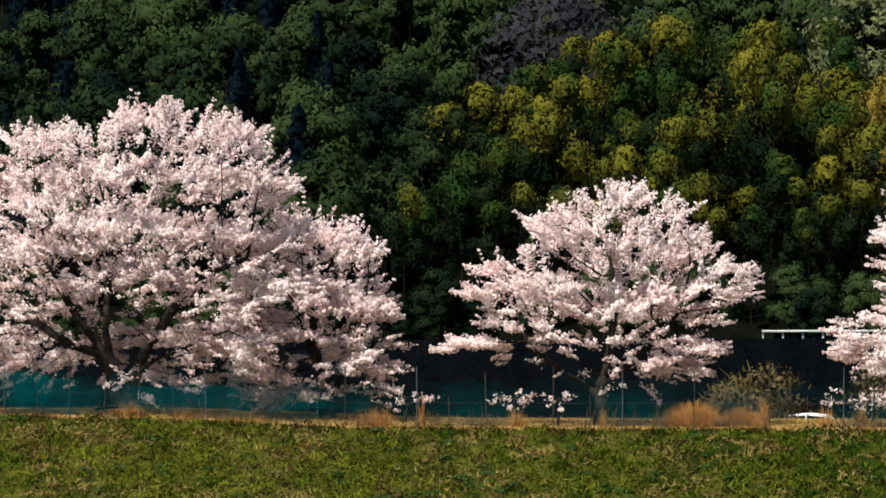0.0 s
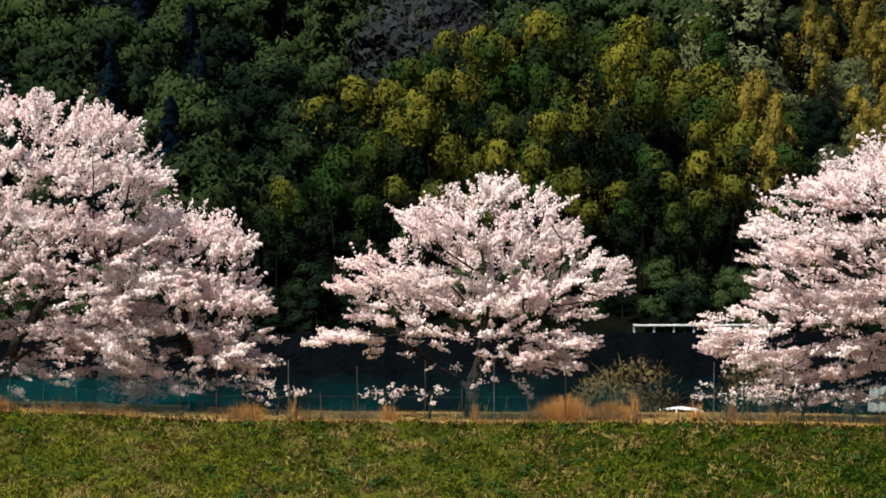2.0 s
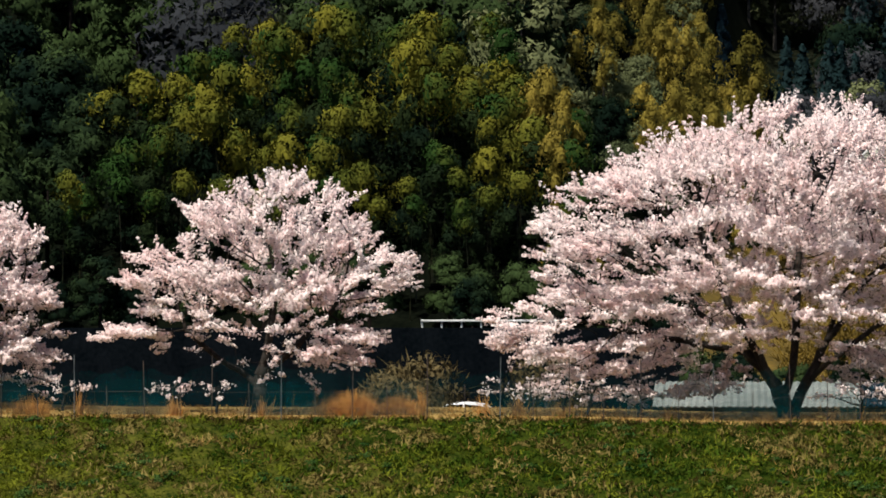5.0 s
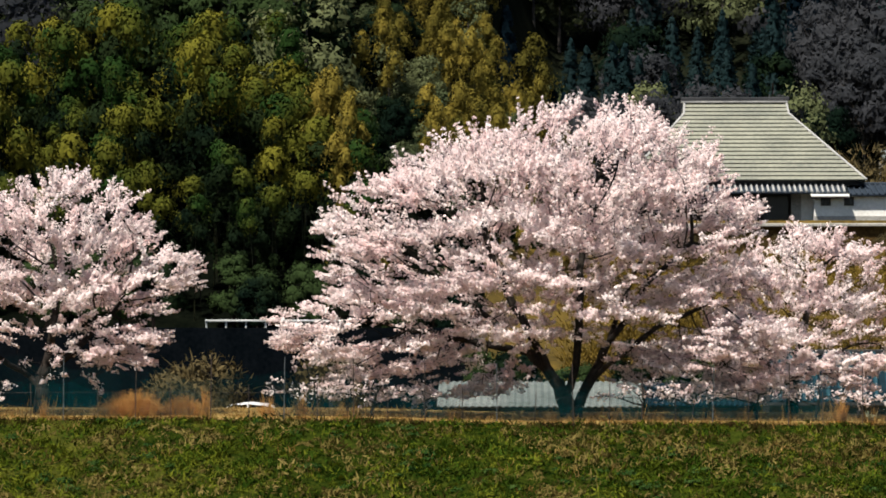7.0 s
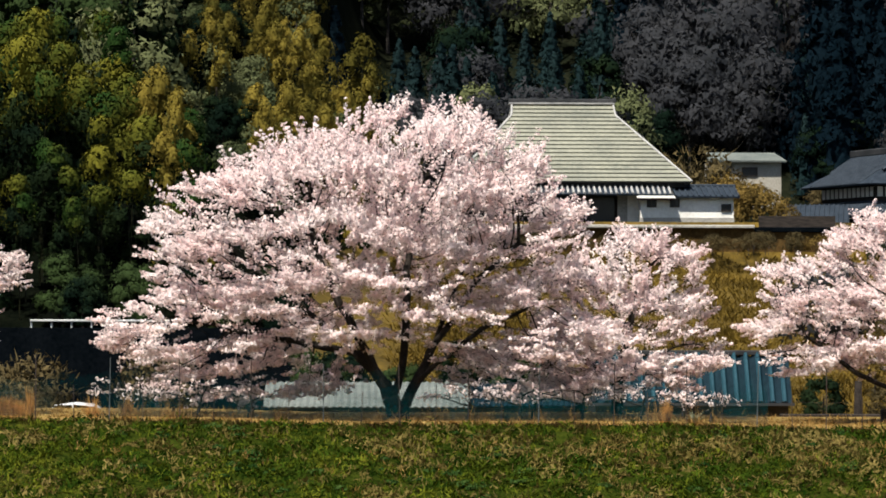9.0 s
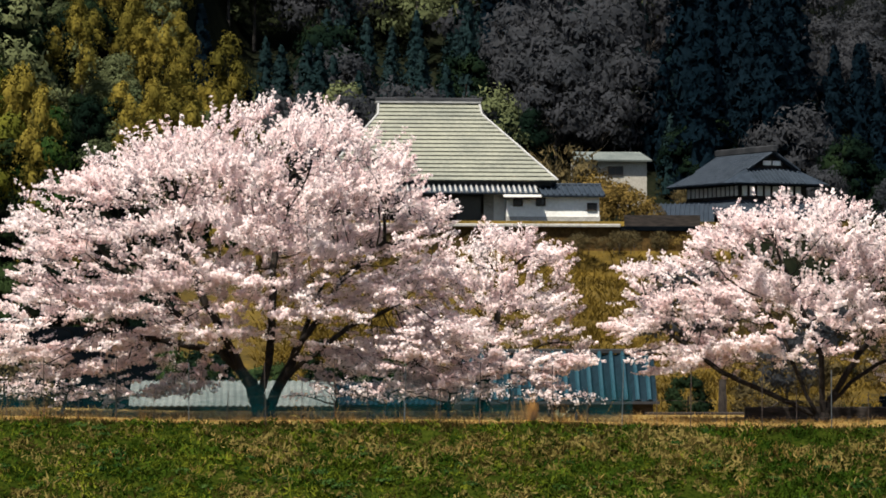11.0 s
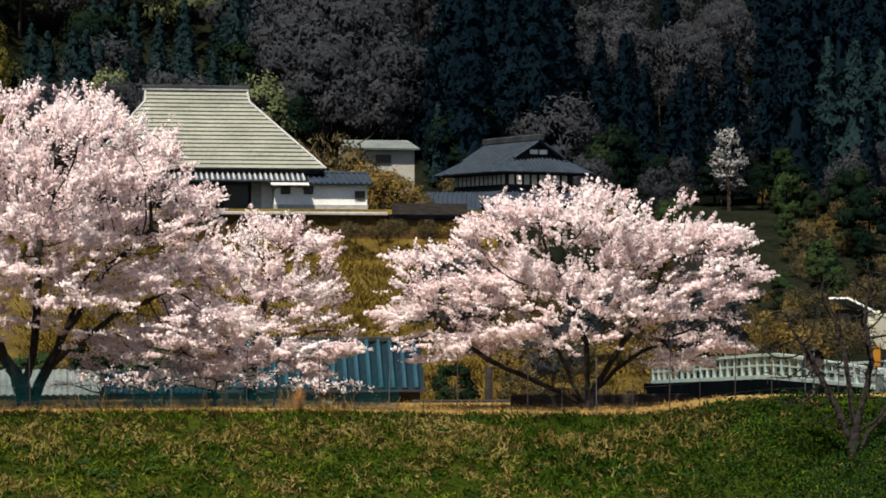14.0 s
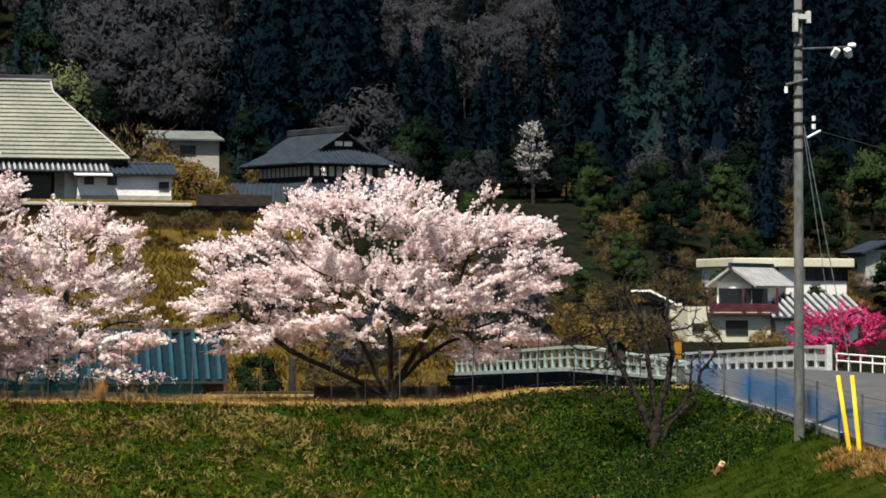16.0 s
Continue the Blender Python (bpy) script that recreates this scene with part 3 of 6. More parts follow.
def cherries():
    # the great tree with three stems
    blossom_tree((-28.4, 85, 0.3),
                 [stem((0, 0, 0), (-0.15, 0, 0.7), (-0.4, 0.1, 1.6), (-0.5, 0, 2.6), (-0.4, 0, 3.9), (-0.2, 0, 5.4)),
                  stem((0.1, 0, 0.1), (0.5, -0.1, 1.25), (1.0, -0.2, 2.1), (1.5, 0.1, 3.0), (1.9, 0, 4.9)),
                  stem((-0.4, 0.1, 1.6), (-1.5, -0.4, 2.1), (-2.6, -0.3, 2.75), (-4.0, 0.2, 3.4)),
                  stem((-0.4, 0.1, 1.6), (-1.6, 0.3, 3.0), (-2.75, 0.3, 4.9)),
                  stem((0.5, -0.1, 1.25), (1.2, -0.5, 1.6), (2.5, -0.6, 2.1), (3.5, -0.5, 2.5)),
                  stem((1.5, 0.1, 3.0), (2.5, -0.5, 4.0), (4.0, -0.3, 4.6))],
                 [(0.9, 0, 6.6, 4.3, 3.2, 2.5), (-3.8, 0, 4.1, 4.2, 3.4, 2.9), (2.2, 0, 3.7, 3.9, 3.0, 2.2), (-0.6, -1.2, 4.2, 3.4, 2.4, 2.2),
                  (-1.0, 0.4, 1.9, 5.5, 2.6, 0.9), (1.8, -0.5, 1.4, 3.0, 1.5, 0.7), (-4.6, -0.5, 1.4, 3.4, 1.5, 0.7), (-2.3, 0, 7.0, 2.0, 2.0, 1.5), (3.5, 0, 7.0, 1.9, 1.8, 1.2)],
                 11, "large cherry tree in full pale pink bloom with spreading stems", 0.31, points=3200, hollow=3.0, airy=1.15)
    blossom_tree((-22.6, 87.2, 0.1), [stem((0, 0, 0), (-0.1, 0, 1.0), (-0.5, 0, 2.2), (-0.4, 0, 3.4)), stem((0, 0, 0.7), (0.9, 0, 1.6), (1.6, 0, 2.4))],
                 [(-0.6, 0, 4.2, 2.4, 2.0, 1.8), (0.3, 0, 2.9, 2.0, 2.0, 1.3), (0.8, -0.3, 1.7, 1.6, 1.6, 0.7), (-1.6, 0, 2.2, 2.0, 1.8, 1.2), (0.0, -0.4, 1.15, 2.5, 1.3, 0.6), (-2.2, -0.4, 1.2, 1.8, 1.2, 0.6)],
                 12, "smaller cherry tree in dense pink bloom behind the great one", 0.22, points=1500)
    blossom_tree((-13.9, 85, 0.1), [stem((0, 0, 0), (0.05, 0, 1.0), (0.3, 0, 2.0), (0.5, 0, 3.4)), stem((0.0, 0, 0.8), (-1.2, 0.2, 1.5), (-2.2, 0.1, 2.3)),
                                    stem((0.05, 0, 0.9), (1.1, -0.2, 1.8), (2.0, 0, 2.8))],
                 [(0.5, 0, 5.1, 2.6, 2.2, 1.35), (-2.0, 0, 3.5, 1.8, 1.8, 1.0), (-3.5, 0, 2.25, 1.25, 1.0, 0.4), (2.7, 0, 3.8, 1.75, 1.6, 1.25),
                  (2.2, -0.3, 1.9, 1.45, 1.3, 0.75), (0, -0.4, 3.1, 2.4, 1.8, 1.0), (0.6, -0.5, 1.5, 2.3, 1.2, 0.6)],
                 13, "medium cherry tree in open pink bloom with a short dark trunk", 0.18, points=1450, hollow=1.6, airy=1.1)
    blossom_tree((1.34, 85, -0.10), [stem((0, 0, 0), (-0.35, 0, 0.9), (-1.2, 0.1, 1.9), (-2.3, 0, 2.8), (-3.6, 0, 3.9)),
                                   stem((0.1, 0, 0.1), (0.45, 0.1, 1.0), (0.9, 0, 1.9), (1.4, 0.1, 3.2), (2.0, 0, 4.6)),
                                   stem((-0.1, 0, 0.5), (0.1, -0.3, 1.5), (0.2, -0.5, 2.6), (0.2, -0.4, 3.9), (0.4, 0, 5.5)),
                                   stem((-0.35, 0, 0.9), (-1.2, -0.5, 2.4), (-2.2, -0.6, 4.3), (-2.5, -0.3, 5.5)),
                                   stem((0.45, 0.1, 1.0), (1.1, -0.5, 1.6), (2.4, -0.6, 2.6), (4.0, -0.2, 3.3)),
                                   stem((0.9, 0, 1.9), (2.2, -0.5, 3.9), (3.4, 0, 5.0)),
                                   stem((-1.2, 0.1, 1.9), (-3.0, 0.3, 2.2), (-5.0, 0, 2.6))],
                 [(0.3, 0, 6.75, 3.9, 3.6, 1.85), (-2.4, 0, 5.0, 4.9, 3.6, 2.4), (2.8, 0, 5.0, 2.5, 2.8, 2.1), (-5.2, 0, 2.5, 3.2, 2.4, 1.35),
                  (3.2, -0.3, 2.4, 3.0, 2.2, 1.2), (-1.0, -1.0, 3.4, 4.0, 2.4, 1.4), (1.6, 0, 8.1, 0.9, 0.9, 0.7), (-2.7, 0, 6.9, 1.9, 2.0, 1.2), (2.7, 0, 6.9, 1.7, 1.9, 1.1), (-4.2, 1.0, 1.4, 3.4, 1.5, 0.9), (3.6, 0.6, 1.3, 2.9, 1.5, 0.85)],
                 14, "large cherry tree in full pale pink bloom, its dark trunk forked", 0.28, points=4700, hollow=2.4, airy=0.5)
    blossom_tree((7.9, 88, -0.12), [stem((0, 0, 0), (0.0, 0, 1.2), (0.3, 0, 2.4), (0.5, 0, 3.4)), stem((0, 0, 0.9), (-1.0, 0, 1.7)), stem((0, 0, 1.0), (1.1, 0, 1.8))],
                 [(0.4, 0, 3.6, 2.3, 1.9, 1.6), (0.6, -0.3, 1.8, 2.6, 1.8, 0.95), (-1.2, 0, 2.3, 1.6, 1.5, 1.0), (-0.6, 0, 1.2, 2.6, 1.3, 0.5), (-2.2, 0.2, 1.7, 1.6, 1.2, 0.8)],
                 15, "small cherry tree in pink bloom beside the great forked one", 0.17, points=2100)
    blossom_tree((17.46, 85, -0.40), [stem((0, 0, 0), (-0.25, 0, 0.35), (-1.5, -0.3, 0.95), (-3.0, -0.3, 1.6), (-4.3, 0, 2.6)),
                                    stem((-0.1, 0, 0.1), (-0.35, -0.2, 0.7), (-1.05, -0.5, 2.1), (-1.8, -0.5, 3.7)),
                                    stem((0.0, 0, 0.1), (0.0, -0.1, 1.1), (-0.1, -0.4, 2.1), (-0.9, -0.4, 4.0), (-1.3, 0, 5.0)),
                                    stem((0.1, 0, 0.1), (0.25, 0.1, 0.7), (0.7, -0.2, 1.6), (1.7, -0.3, 3.1), (2.3, 0, 4.2)),
                                    stem((0.25, 0.1, 0.7), (1.1, 0, 1.5), (2.6, 0.1, 2.3))],
                 [(-0.7, 0, 5.0, 3.0, 2.7, 1.4), (2.8, 0, 4.0, 2.2, 2.2, 1.7), (-4.1, 0, 3.6, 1.9, 1.7, 1.15), (-4.2, 0, 2.25, 1.9, 1.5, 0.6),
                  (-1.0, -0.5, 3.0, 3.1, 2.4, 1.1), (2.8, -0.2, 2.1, 1.9, 1.6, 0.7), (2.8, 0, 5.6, 0.55, 0.6, 0.6)],
                 16, "broad cherry tree in full pink bloom, four stems from one foot", 0.17, points=2600, hollow=1.8, airy=1.0)

    # saplings and low shoots at the foot of the trees
    for k, (x, y, w, h) in enumerate(((-16.3, 84, 0.75, 0.95), (-15.0, 84.2, 0.5, 0.85), (-19.9, 86, 0.9, 0.6), (-6.6, 86, 0.9, 1.0), (-5.2, 87, 0.9, 0.55), (5.2, 85.5, 1.2, 0.6), (9.6, 86, 1.0, 0.55), (-4.3, 83.5, 1.3, 0.8), (-2.9, 84, 1.0, 0.6), (3.3, 83.6, 1.3, 0.8), (4.7, 83.4, 1.4, 0.9), (6.5, 84, 1.4, 0.9), (8.2, 84, 1.3, 0.8), (-6.0, 83.6, 1.1, 0.8), (10.2, 84.2, 0.9, 0.5))):
        blossom_tree((x, y, float(land(x, y))), [stem((0, 0, 0), (0.05, 0, h * 0.5), (0.1, 0, h * 0.8))], [(0, 0, h * 0.8, w, 0.6, h * 0.32), (-0.3 * w, 0, h * 0.55, w * 0.8, 0.5, h * 0.25)],
                     60 + k, "low cherry sapling with thin stems and pale blossom", 0.035, points=280, group="cherry saplings", name="cherry_sapling", category="sapling", puffs=14)


cherries()

# ---- woods


def core(at, r, tall=1.0, low=2.2, rough=0.16, spin=0.0, segs=6, rings=4):
    """The close inner mass of a clump of leaves, uneven, open below."""
    th, a = np.meshgrid(np.linspace(0.05, low, rings), np.arange(segs) * 2 * np.pi / segs + spin, indexing="ij")
    d = np.stack([np.sin(th) * np.cos(a), np.sin(th) * np.sin(a), np.cos(th)], 2).reshape(-1, 3)
    bump = 1 + rough * np.sin(d[:, 0] * 5 + spin * 3) * np.sin(d[:, 1] * 6 + spin * 5) + rough * 0.6 * np.sin(d[:, 2] * 9 + d[:, 0] * 7 + spin)
    v = d * (r * bump)[:, None] * (1, 1, tall) + at
    f = [(i * segs + k, (i + 1) * segs + k, (i + 1) * segs + (k + 1) % segs, i * segs + (k + 1) % segs) for i in range(rings - 1) for k in range(segs)]
    return v.tolist(), f, d.tolist()


def lumpy_crown(rng, n, rx, rz, lobes, size, droop=0.0, aspect=1.5, base=0.0, fill=0.75, inner=True):
    """Leaves gathered in rounded lobes, each lobe filled on its skin."""
    a = rng.uniform(0, 2 * np.pi, lobes)
    h = rng.uniform(0.12, 1.0, lobes)
    wide = np.sqrt(np.clip(1 - (h * 1.25 - 0.42) ** 2 / 0.75, 0.05, 1))
    c = np.stack([np.cos(a) * rx * wide * 0.72, np.sin(a) * rx * wide * 0.72, base + h * rz], 1)
    r = rng.uniform(0.24, 0.42, lobes) * rx
    who = rng.integers(0, lobes, n)
    d = rng.normal(size=(n, 3))
    d[:, 2] = np.abs(d[:, 2]) * 0.9 - 0.25
    d /= np.linalg.norm(d, axis=1, keepdims=True)
    rough = 1 + 0.16 * np.sin(d[:, 0] * 7 + who) * np.sin(d[:, 1] * 8 + who * 2) + 0.10 * np.sin(d[:, 2] * 13 + d[:, 0] * 11)
    p = c[who] + d * (r[who] * rng.uniform(fill, 1.08, n) * rough)[:, None]
    whole = (p - (0, 0, base + 0.35 * rz)) / (rx, rx, rz)
    whole /= np.linalg.norm(whole, axis=1, keepdims=True) + 1e-9
    return joined(tufts(p, size, rng, d * 0.8 + whole * 0.5 - (0, 0, 0.08), 0.72, aspect, droop), *[core(c[i], r[i] * 0.6, spin=i * 1.7) for i in range(lobes) if inner])


def cedar_crown(rng, n, r, h):
    """Drooping boughs in rough tiers, close together, up to a point."""
    tiers = int(h * 1.7)
    boughs = tiers * 9
    k = np.sort(rng.random(boughs)) ** 0.8
    a = rng.uniform(0, 2 * np.pi, boughs)
    reach = (r * (1 - k) ** 0.75 * rng.uniform(0.75, 1.12, boughs) + 0.12)
    who = rng.integers(0, boughs, n)
    u = rng.random(n) ** 0.6
    away = reach[who] * u
    z = h * (0.10 + 0.90 * k[who]) - away * 0.42 * u + rng.normal(0, 0.10, n)
    aa = a[who] + rng.normal(0, 0.22, n) / (0.4 + u)
    p = np.stack([np.cos(aa) * away, np.sin(aa) * away, z], 1)
    # normals tip downwards so that the boughs catch less sun
    d = np.stack([np.cos(aa), np.sin(aa), np.full(n, -0.12)], 1) + np.stack([np.cos(a), np.sin(a), np.zeros(boughs)], 1)[who] * 0.5
    cone_r, cone_z = (1, 0.93, 0.74, 0.52, 0.30, 0.03), (0.06, 0.14, 0.32, 0.54, 0.76, 0.97)
    segs = 11
    aa = np.arange(segs) * 2 * np.pi / segs
    v, soft = [], []
    for q, zz in zip(cone_r, cone_z):
        ring = r * 0.4 * q * (1 + 0.18 * np.sin(aa * 3 + zz * 20) + 0.12 * np.sin(aa * 5 + zz * 33))
        v += np.stack([np.cos(aa) * ring, np.sin(aa) * ring, np.full(segs, h * zz)], 1).tolist()
        soft += np.stack([np.cos(aa), np.sin(aa), np.full(segs, -0.12)], 1).tolist()
    f = [(i * segs + k, i * segs + (k + 1) % segs, (i + 1) * segs + (k + 1) % segs, (i + 1) * segs + k) for i in range(5) for k in range(segs)]
    return joined(tufts(p, 0.26, rng, d, 0.5, 1.6, 0.9), (v, f, soft))


def bare_crown(rng, n, rx, h):
    """Fine twigs that fan up and out from the limbs into a rounded, see-through crown."""
    a, k = rng.uniform(0, 2 * np.pi, n), rng.uniform(0.22, 1, n)
    wide = np.sqrt(np.clip(1 - ((k - 0.58) / 0.44) ** 2, 0.02, 1))
    r = rx * wide * rng.random(n) ** 0.33 * (1 + 0.12 * np.sin(a * 5 + k * 9))
    p = np.stack([np.cos(a) * r, np.sin(a) * r, k * h], 1)
    way = np.stack([np.cos(a) * r, np.sin(a) * r, np.full(n, 0.45 * h)], 1) / max(rx, 1) + rng.normal(0, 0.3, (n, 3))
    way /= np.linalg.norm(way, axis=1, keepdims=True)
    ln = rng.uniform(0.12, 0.30, n) * rx
    side = np.cross(way, rng.normal(size=(n, 3)))
    side /= np.linalg.norm(side, axis=1, keepdims=True)
    w = rng.uniform(0.015, 0.035, n)[:, None]
    v = np.stack([p - side * w, p + side * w, p + way * ln[:, None]], 1).reshape(-1, 3)
    soft = p - (0, 0, 0.5 * h)
    soft = soft / (np.linalg.norm(soft, axis=1, keepdims=True) + 1e-9) + (0, 0, 0.25)
    soft /= np.linalg.norm(soft, axis=1, keepdims=True)
    return v.tolist(), np.arange(3 * n).reshape(-1, 3).tolist(), np.repeat(soft, 3, axis=0).tolist()


def mop(rng, n, at, r, tall, lean):
    """A drooping bamboo head: a dome of leaves with a ragged skirt that hangs down on the side it leans to."""
    s = rng.beta(1.4, 1.2, n)
    a = rng.uniform(0, 2 * np.pi, n)
    lobe = 1 + 0.28 * np.sin(a * 3 + r * 9) + 0.20 * np.sin(a * 5 + r * 23) + 0.12 * np.sin(a * 9 + r * 40)
    th = s * 1.75
    rr = r * np.sin(np.minimum(th, 1.5)) * lobe * rng.uniform(0.7, 1.08, n)
    z = r * tall * rng.uniform(0.8, 1.05, n) * (np.cos(th) - np.clip(s - 0.6, 0, 1) * 2.6 * rng.random(n) * lobe) + rng.normal(0, 0.06, n)
    p = np.stack([np.cos(a) * rr + lean[0] * (1 - z / r) * 0.3, np.sin(a) * rr + lean[1] * (1 - z / r) * 0.3, z], 1)
    # normals turn under faster than the dome, so the skirt comes out darker
    turned = th * 1.3
    d = np.stack([np.cos(a) * np.sin(turned), np.sin(a) * np.sin(turned), np.cos(turned)], 1)
    return p + at, d


def bamboo_plume(rng, h, n, heads=4, tall=1.0, wide=1.0):
    """One culm that bows over at the top, hung with drooping heads of leaves; bright above, below for a colour that
    holds the shade.
    """
    lean, a0 = rng.uniform(0.4, 1.2), rng.uniform(0, 2 * np.pi)
    t = np.linspace(0, 1, 7)
    spine = np.stack([np.cos(a0) * lean * t ** 3, np.sin(a0) * lean * t ** 3, h * (t - 0.05 * t ** 4)], 1)
    k = np.linspace(0.95, 0.42, heads)
    c = np.stack([np.interp(k, t, spine[:, i]) for i in range(3)], 1)
    ang = a0 + np.arange(heads) * 2.4
    off = np.concatenate([[0.0], rng.uniform(0.4, 0.85, heads - 1)]) * wide
    c += np.stack([np.cos(ang) * off, np.sin(ang) * off, np.zeros(heads)], 1)
    r = np.concatenate([[rng.uniform(0.7, 0.95)], rng.uniform(0.42, 0.72, heads - 1)]) * wide
    share = (r ** 2 / (r ** 2).sum() * n).astype(int)
    packs = []
    for i in range(heads):
        p, d = mop(rng, share[i], c[i], r[i], tall, (math.cos(ang[i]) * r[i], math.sin(ang[i]) * r[i]))
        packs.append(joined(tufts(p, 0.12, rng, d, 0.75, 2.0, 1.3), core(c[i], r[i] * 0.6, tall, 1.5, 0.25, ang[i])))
    # only these top heads stay bright; the rest take the shade-coloured leaf
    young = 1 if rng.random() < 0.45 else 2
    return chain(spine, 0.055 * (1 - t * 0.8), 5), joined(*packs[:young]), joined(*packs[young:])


def kinds():
    """A few of each kind of tree, at the origin; copies of them make the woods."""
    rng = np.random.default_rng(5)
    made = {}

    def keep(kind, name, label, category, group, trunk, crown, bark, foliage, crown_name="crown", inner=None, inner_mat=""):
        ob = thing(name, (0, 0, 0), label, category, group)
        part("trunk" if name != "bamboo" else "culm", trunk, bark, ob)
        part(crown_name, crown, foliage, ob, kind="stuff")
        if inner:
            part("inner_foliage", inner, inner_mat, ob, "lower leaves with the grove's shade put into their colour", kind="stuff")
        made.setdefault(kind, []).append(ob)

    for i in range(7):
        h = rng.uniform(6.5, 9.0)
        c, f, old = bamboo_plume(rng, h, 1700, 5, 1.15, 1.2)
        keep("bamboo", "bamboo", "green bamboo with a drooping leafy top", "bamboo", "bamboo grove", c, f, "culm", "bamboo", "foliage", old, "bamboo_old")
    for i in range(4):
        h = rng.uniform(8, 10.5)
        c, f, old = bamboo_plume(rng, h, 1700, 7, 1.9, 0.85)
        keep("gold", "bamboo", "tall yellowing bamboo on the hillside", "bamboo", "yellow bamboo", c, joined(f, old), "culm", "bamboo_gold", "foliage")
    for i in range(5):
        h, r = rng.uniform(6, 8.5), rng.uniform(2.4, 3.4)
        keep("broad", "evergreen_tree", "dark evergreen broadleaf tree on the wooded hillside", "tree", "hillside woods",
             tubes([(0, 0, -0.5, 0.22, 0.1, 0, h * 0.7, 0.08)], 6), lumpy_crown(rng, 2500, r, h * 0.8, 30, 0.155, 0.4, 1.5, h * 0.15), "bark_dark", "broadleaf")
    for i in range(3):
        h, r = rng.uniform(6, 8.5), rng.uniform(2.6, 3.6)
        keep("spring", "deciduous_tree", "deciduous tree on the hill with young olive leaves paled for haze", "tree", "hillside woods",
             tubes([(0, 0, -0.5, 0.2, 0.1, 0, h * 0.7, 0.06)], 6), lumpy_crown(rng, 2600, r, h * 0.85, 34, 0.17, 0.2, 1.5, h * 0.15, 0.55, False), "bark_grey", "spring")
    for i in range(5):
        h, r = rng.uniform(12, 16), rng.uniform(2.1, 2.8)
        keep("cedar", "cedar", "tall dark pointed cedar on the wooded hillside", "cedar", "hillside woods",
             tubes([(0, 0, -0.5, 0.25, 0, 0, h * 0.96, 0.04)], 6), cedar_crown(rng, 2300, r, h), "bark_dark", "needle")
    # a paler copy of the cedar, coloured for haze
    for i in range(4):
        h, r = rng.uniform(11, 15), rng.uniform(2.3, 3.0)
        keep("cypress", "cypress", "pointed cedar with haze put into its paler bluish colour", "cypress", "hillside woods",
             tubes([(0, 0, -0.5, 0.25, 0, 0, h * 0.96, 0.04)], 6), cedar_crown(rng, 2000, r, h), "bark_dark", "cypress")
    for i in range(4):
        h, r = rng.uniform(7, 9), rng.uniform(3.2, 4.2)
        limbs = [(0, 0, -0.5, 0.14, 0, 0, h * 0.35, 0.08)]
        for j in range(16):
            a, e = rng.uniform(0, 6.28), rng.uniform(0.55, 0.95)
            q = (math.cos(a) * r * 0.62, math.sin(a) * r * 0.62, h * e)
            limbs.append((0, 0, h * rng.uniform(0.2, 0.35), 0.05, *q, 0.014))
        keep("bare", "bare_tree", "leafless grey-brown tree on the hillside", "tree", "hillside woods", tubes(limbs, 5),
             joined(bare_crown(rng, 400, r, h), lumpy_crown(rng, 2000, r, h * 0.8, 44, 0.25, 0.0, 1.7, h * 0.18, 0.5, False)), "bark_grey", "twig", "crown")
    for i in range(3):
        keep("shrub", "shrub", "yellow-brown leafy shrub on the slope", "shrub", "shrubs", tubes([(0, 0, -0.3, 0.06, 0, 0, 1.2, 0.02)], 5),
             lumpy_crown(rng, 900, 1.5, 2.0, 16, 0.09, 0.0, 1.6, 0.0, 0.6, False), "bark_grey", "shrub", "foliage")
    for i in range(3):
        keep("brown", "shrub", "brown leafless shrub with dry foliage", "shrub", "brown shrubs", tubes([(0, 0, -0.3, 0.05, 0, 0, 1.0, 0.02), (0, 0, 0.2, 0.03, 0.5, 0.2, 1.3, 0.01), (0, 0, 0.2, 0.03, -0.5, -0.2, 1.3, 0.01)], 5),
             joined(lumpy_crown(rng, 800, 1.5, 2.0, 16, 0.09, 0.0, 1.6, 0.0, 0.5, False), bare_crown(rng, 220, 1.6, 2.2)), "bark_grey", "brown_shrub", "foliage")
    return made


KINDS = kinds()
USED = set()
DISTANT = {}
FAR = 186


def plant(kind, x, y, scale, rng, lower=0.0, z=None):
    ob = KINDS[kind][rng.integers(len(KINDS[kind]))]
    if not -0.40 * y - 4 < x < 0.42 * y + 4 or (abs(x / y - 0.2555) < 0.018 and 165 < y < 199):
        return None
    zz = float(land(x, y)) - lower if z is None else z
    if zz > 5 + 0.128 * y:
        return None
    if y > FAR:
        DISTANT.setdefault(ob, []).append((x, y, zz, rng.uniform(0, 6.28), scale, scale * rng.uniform(0.9, 1.12)))
        return None
    m = Matrix.Translation((x, y, zz)) @ Matrix.Rotation(rng.uniform(0, 6.28), 4, "Z")
    c = ob
    if ob.name in USED:
        c = copy_thing(ob, m)
    USED.add(ob.name)
    c.matrix_basis = m @ Matrix.Diagonal((scale, scale, scale * rng.uniform(0.9, 1.12), 1))
    return c


def scatter(rng, x0, x1, y0, y1, gap, jitter=0.42, row=0.0):
    """Uneven rows; each point at its own offset."""
    out = []
    y, k = y0, 0
    while y <= y1:
        x = x0 + (k % 2) * gap / 2
        while x <= x1:
            out.append((x + rng.normal(0, gap * jitter), y + rng.normal(0, gap * jitter)))
            x += gap
        y += row or gap
        k += 1
    return out


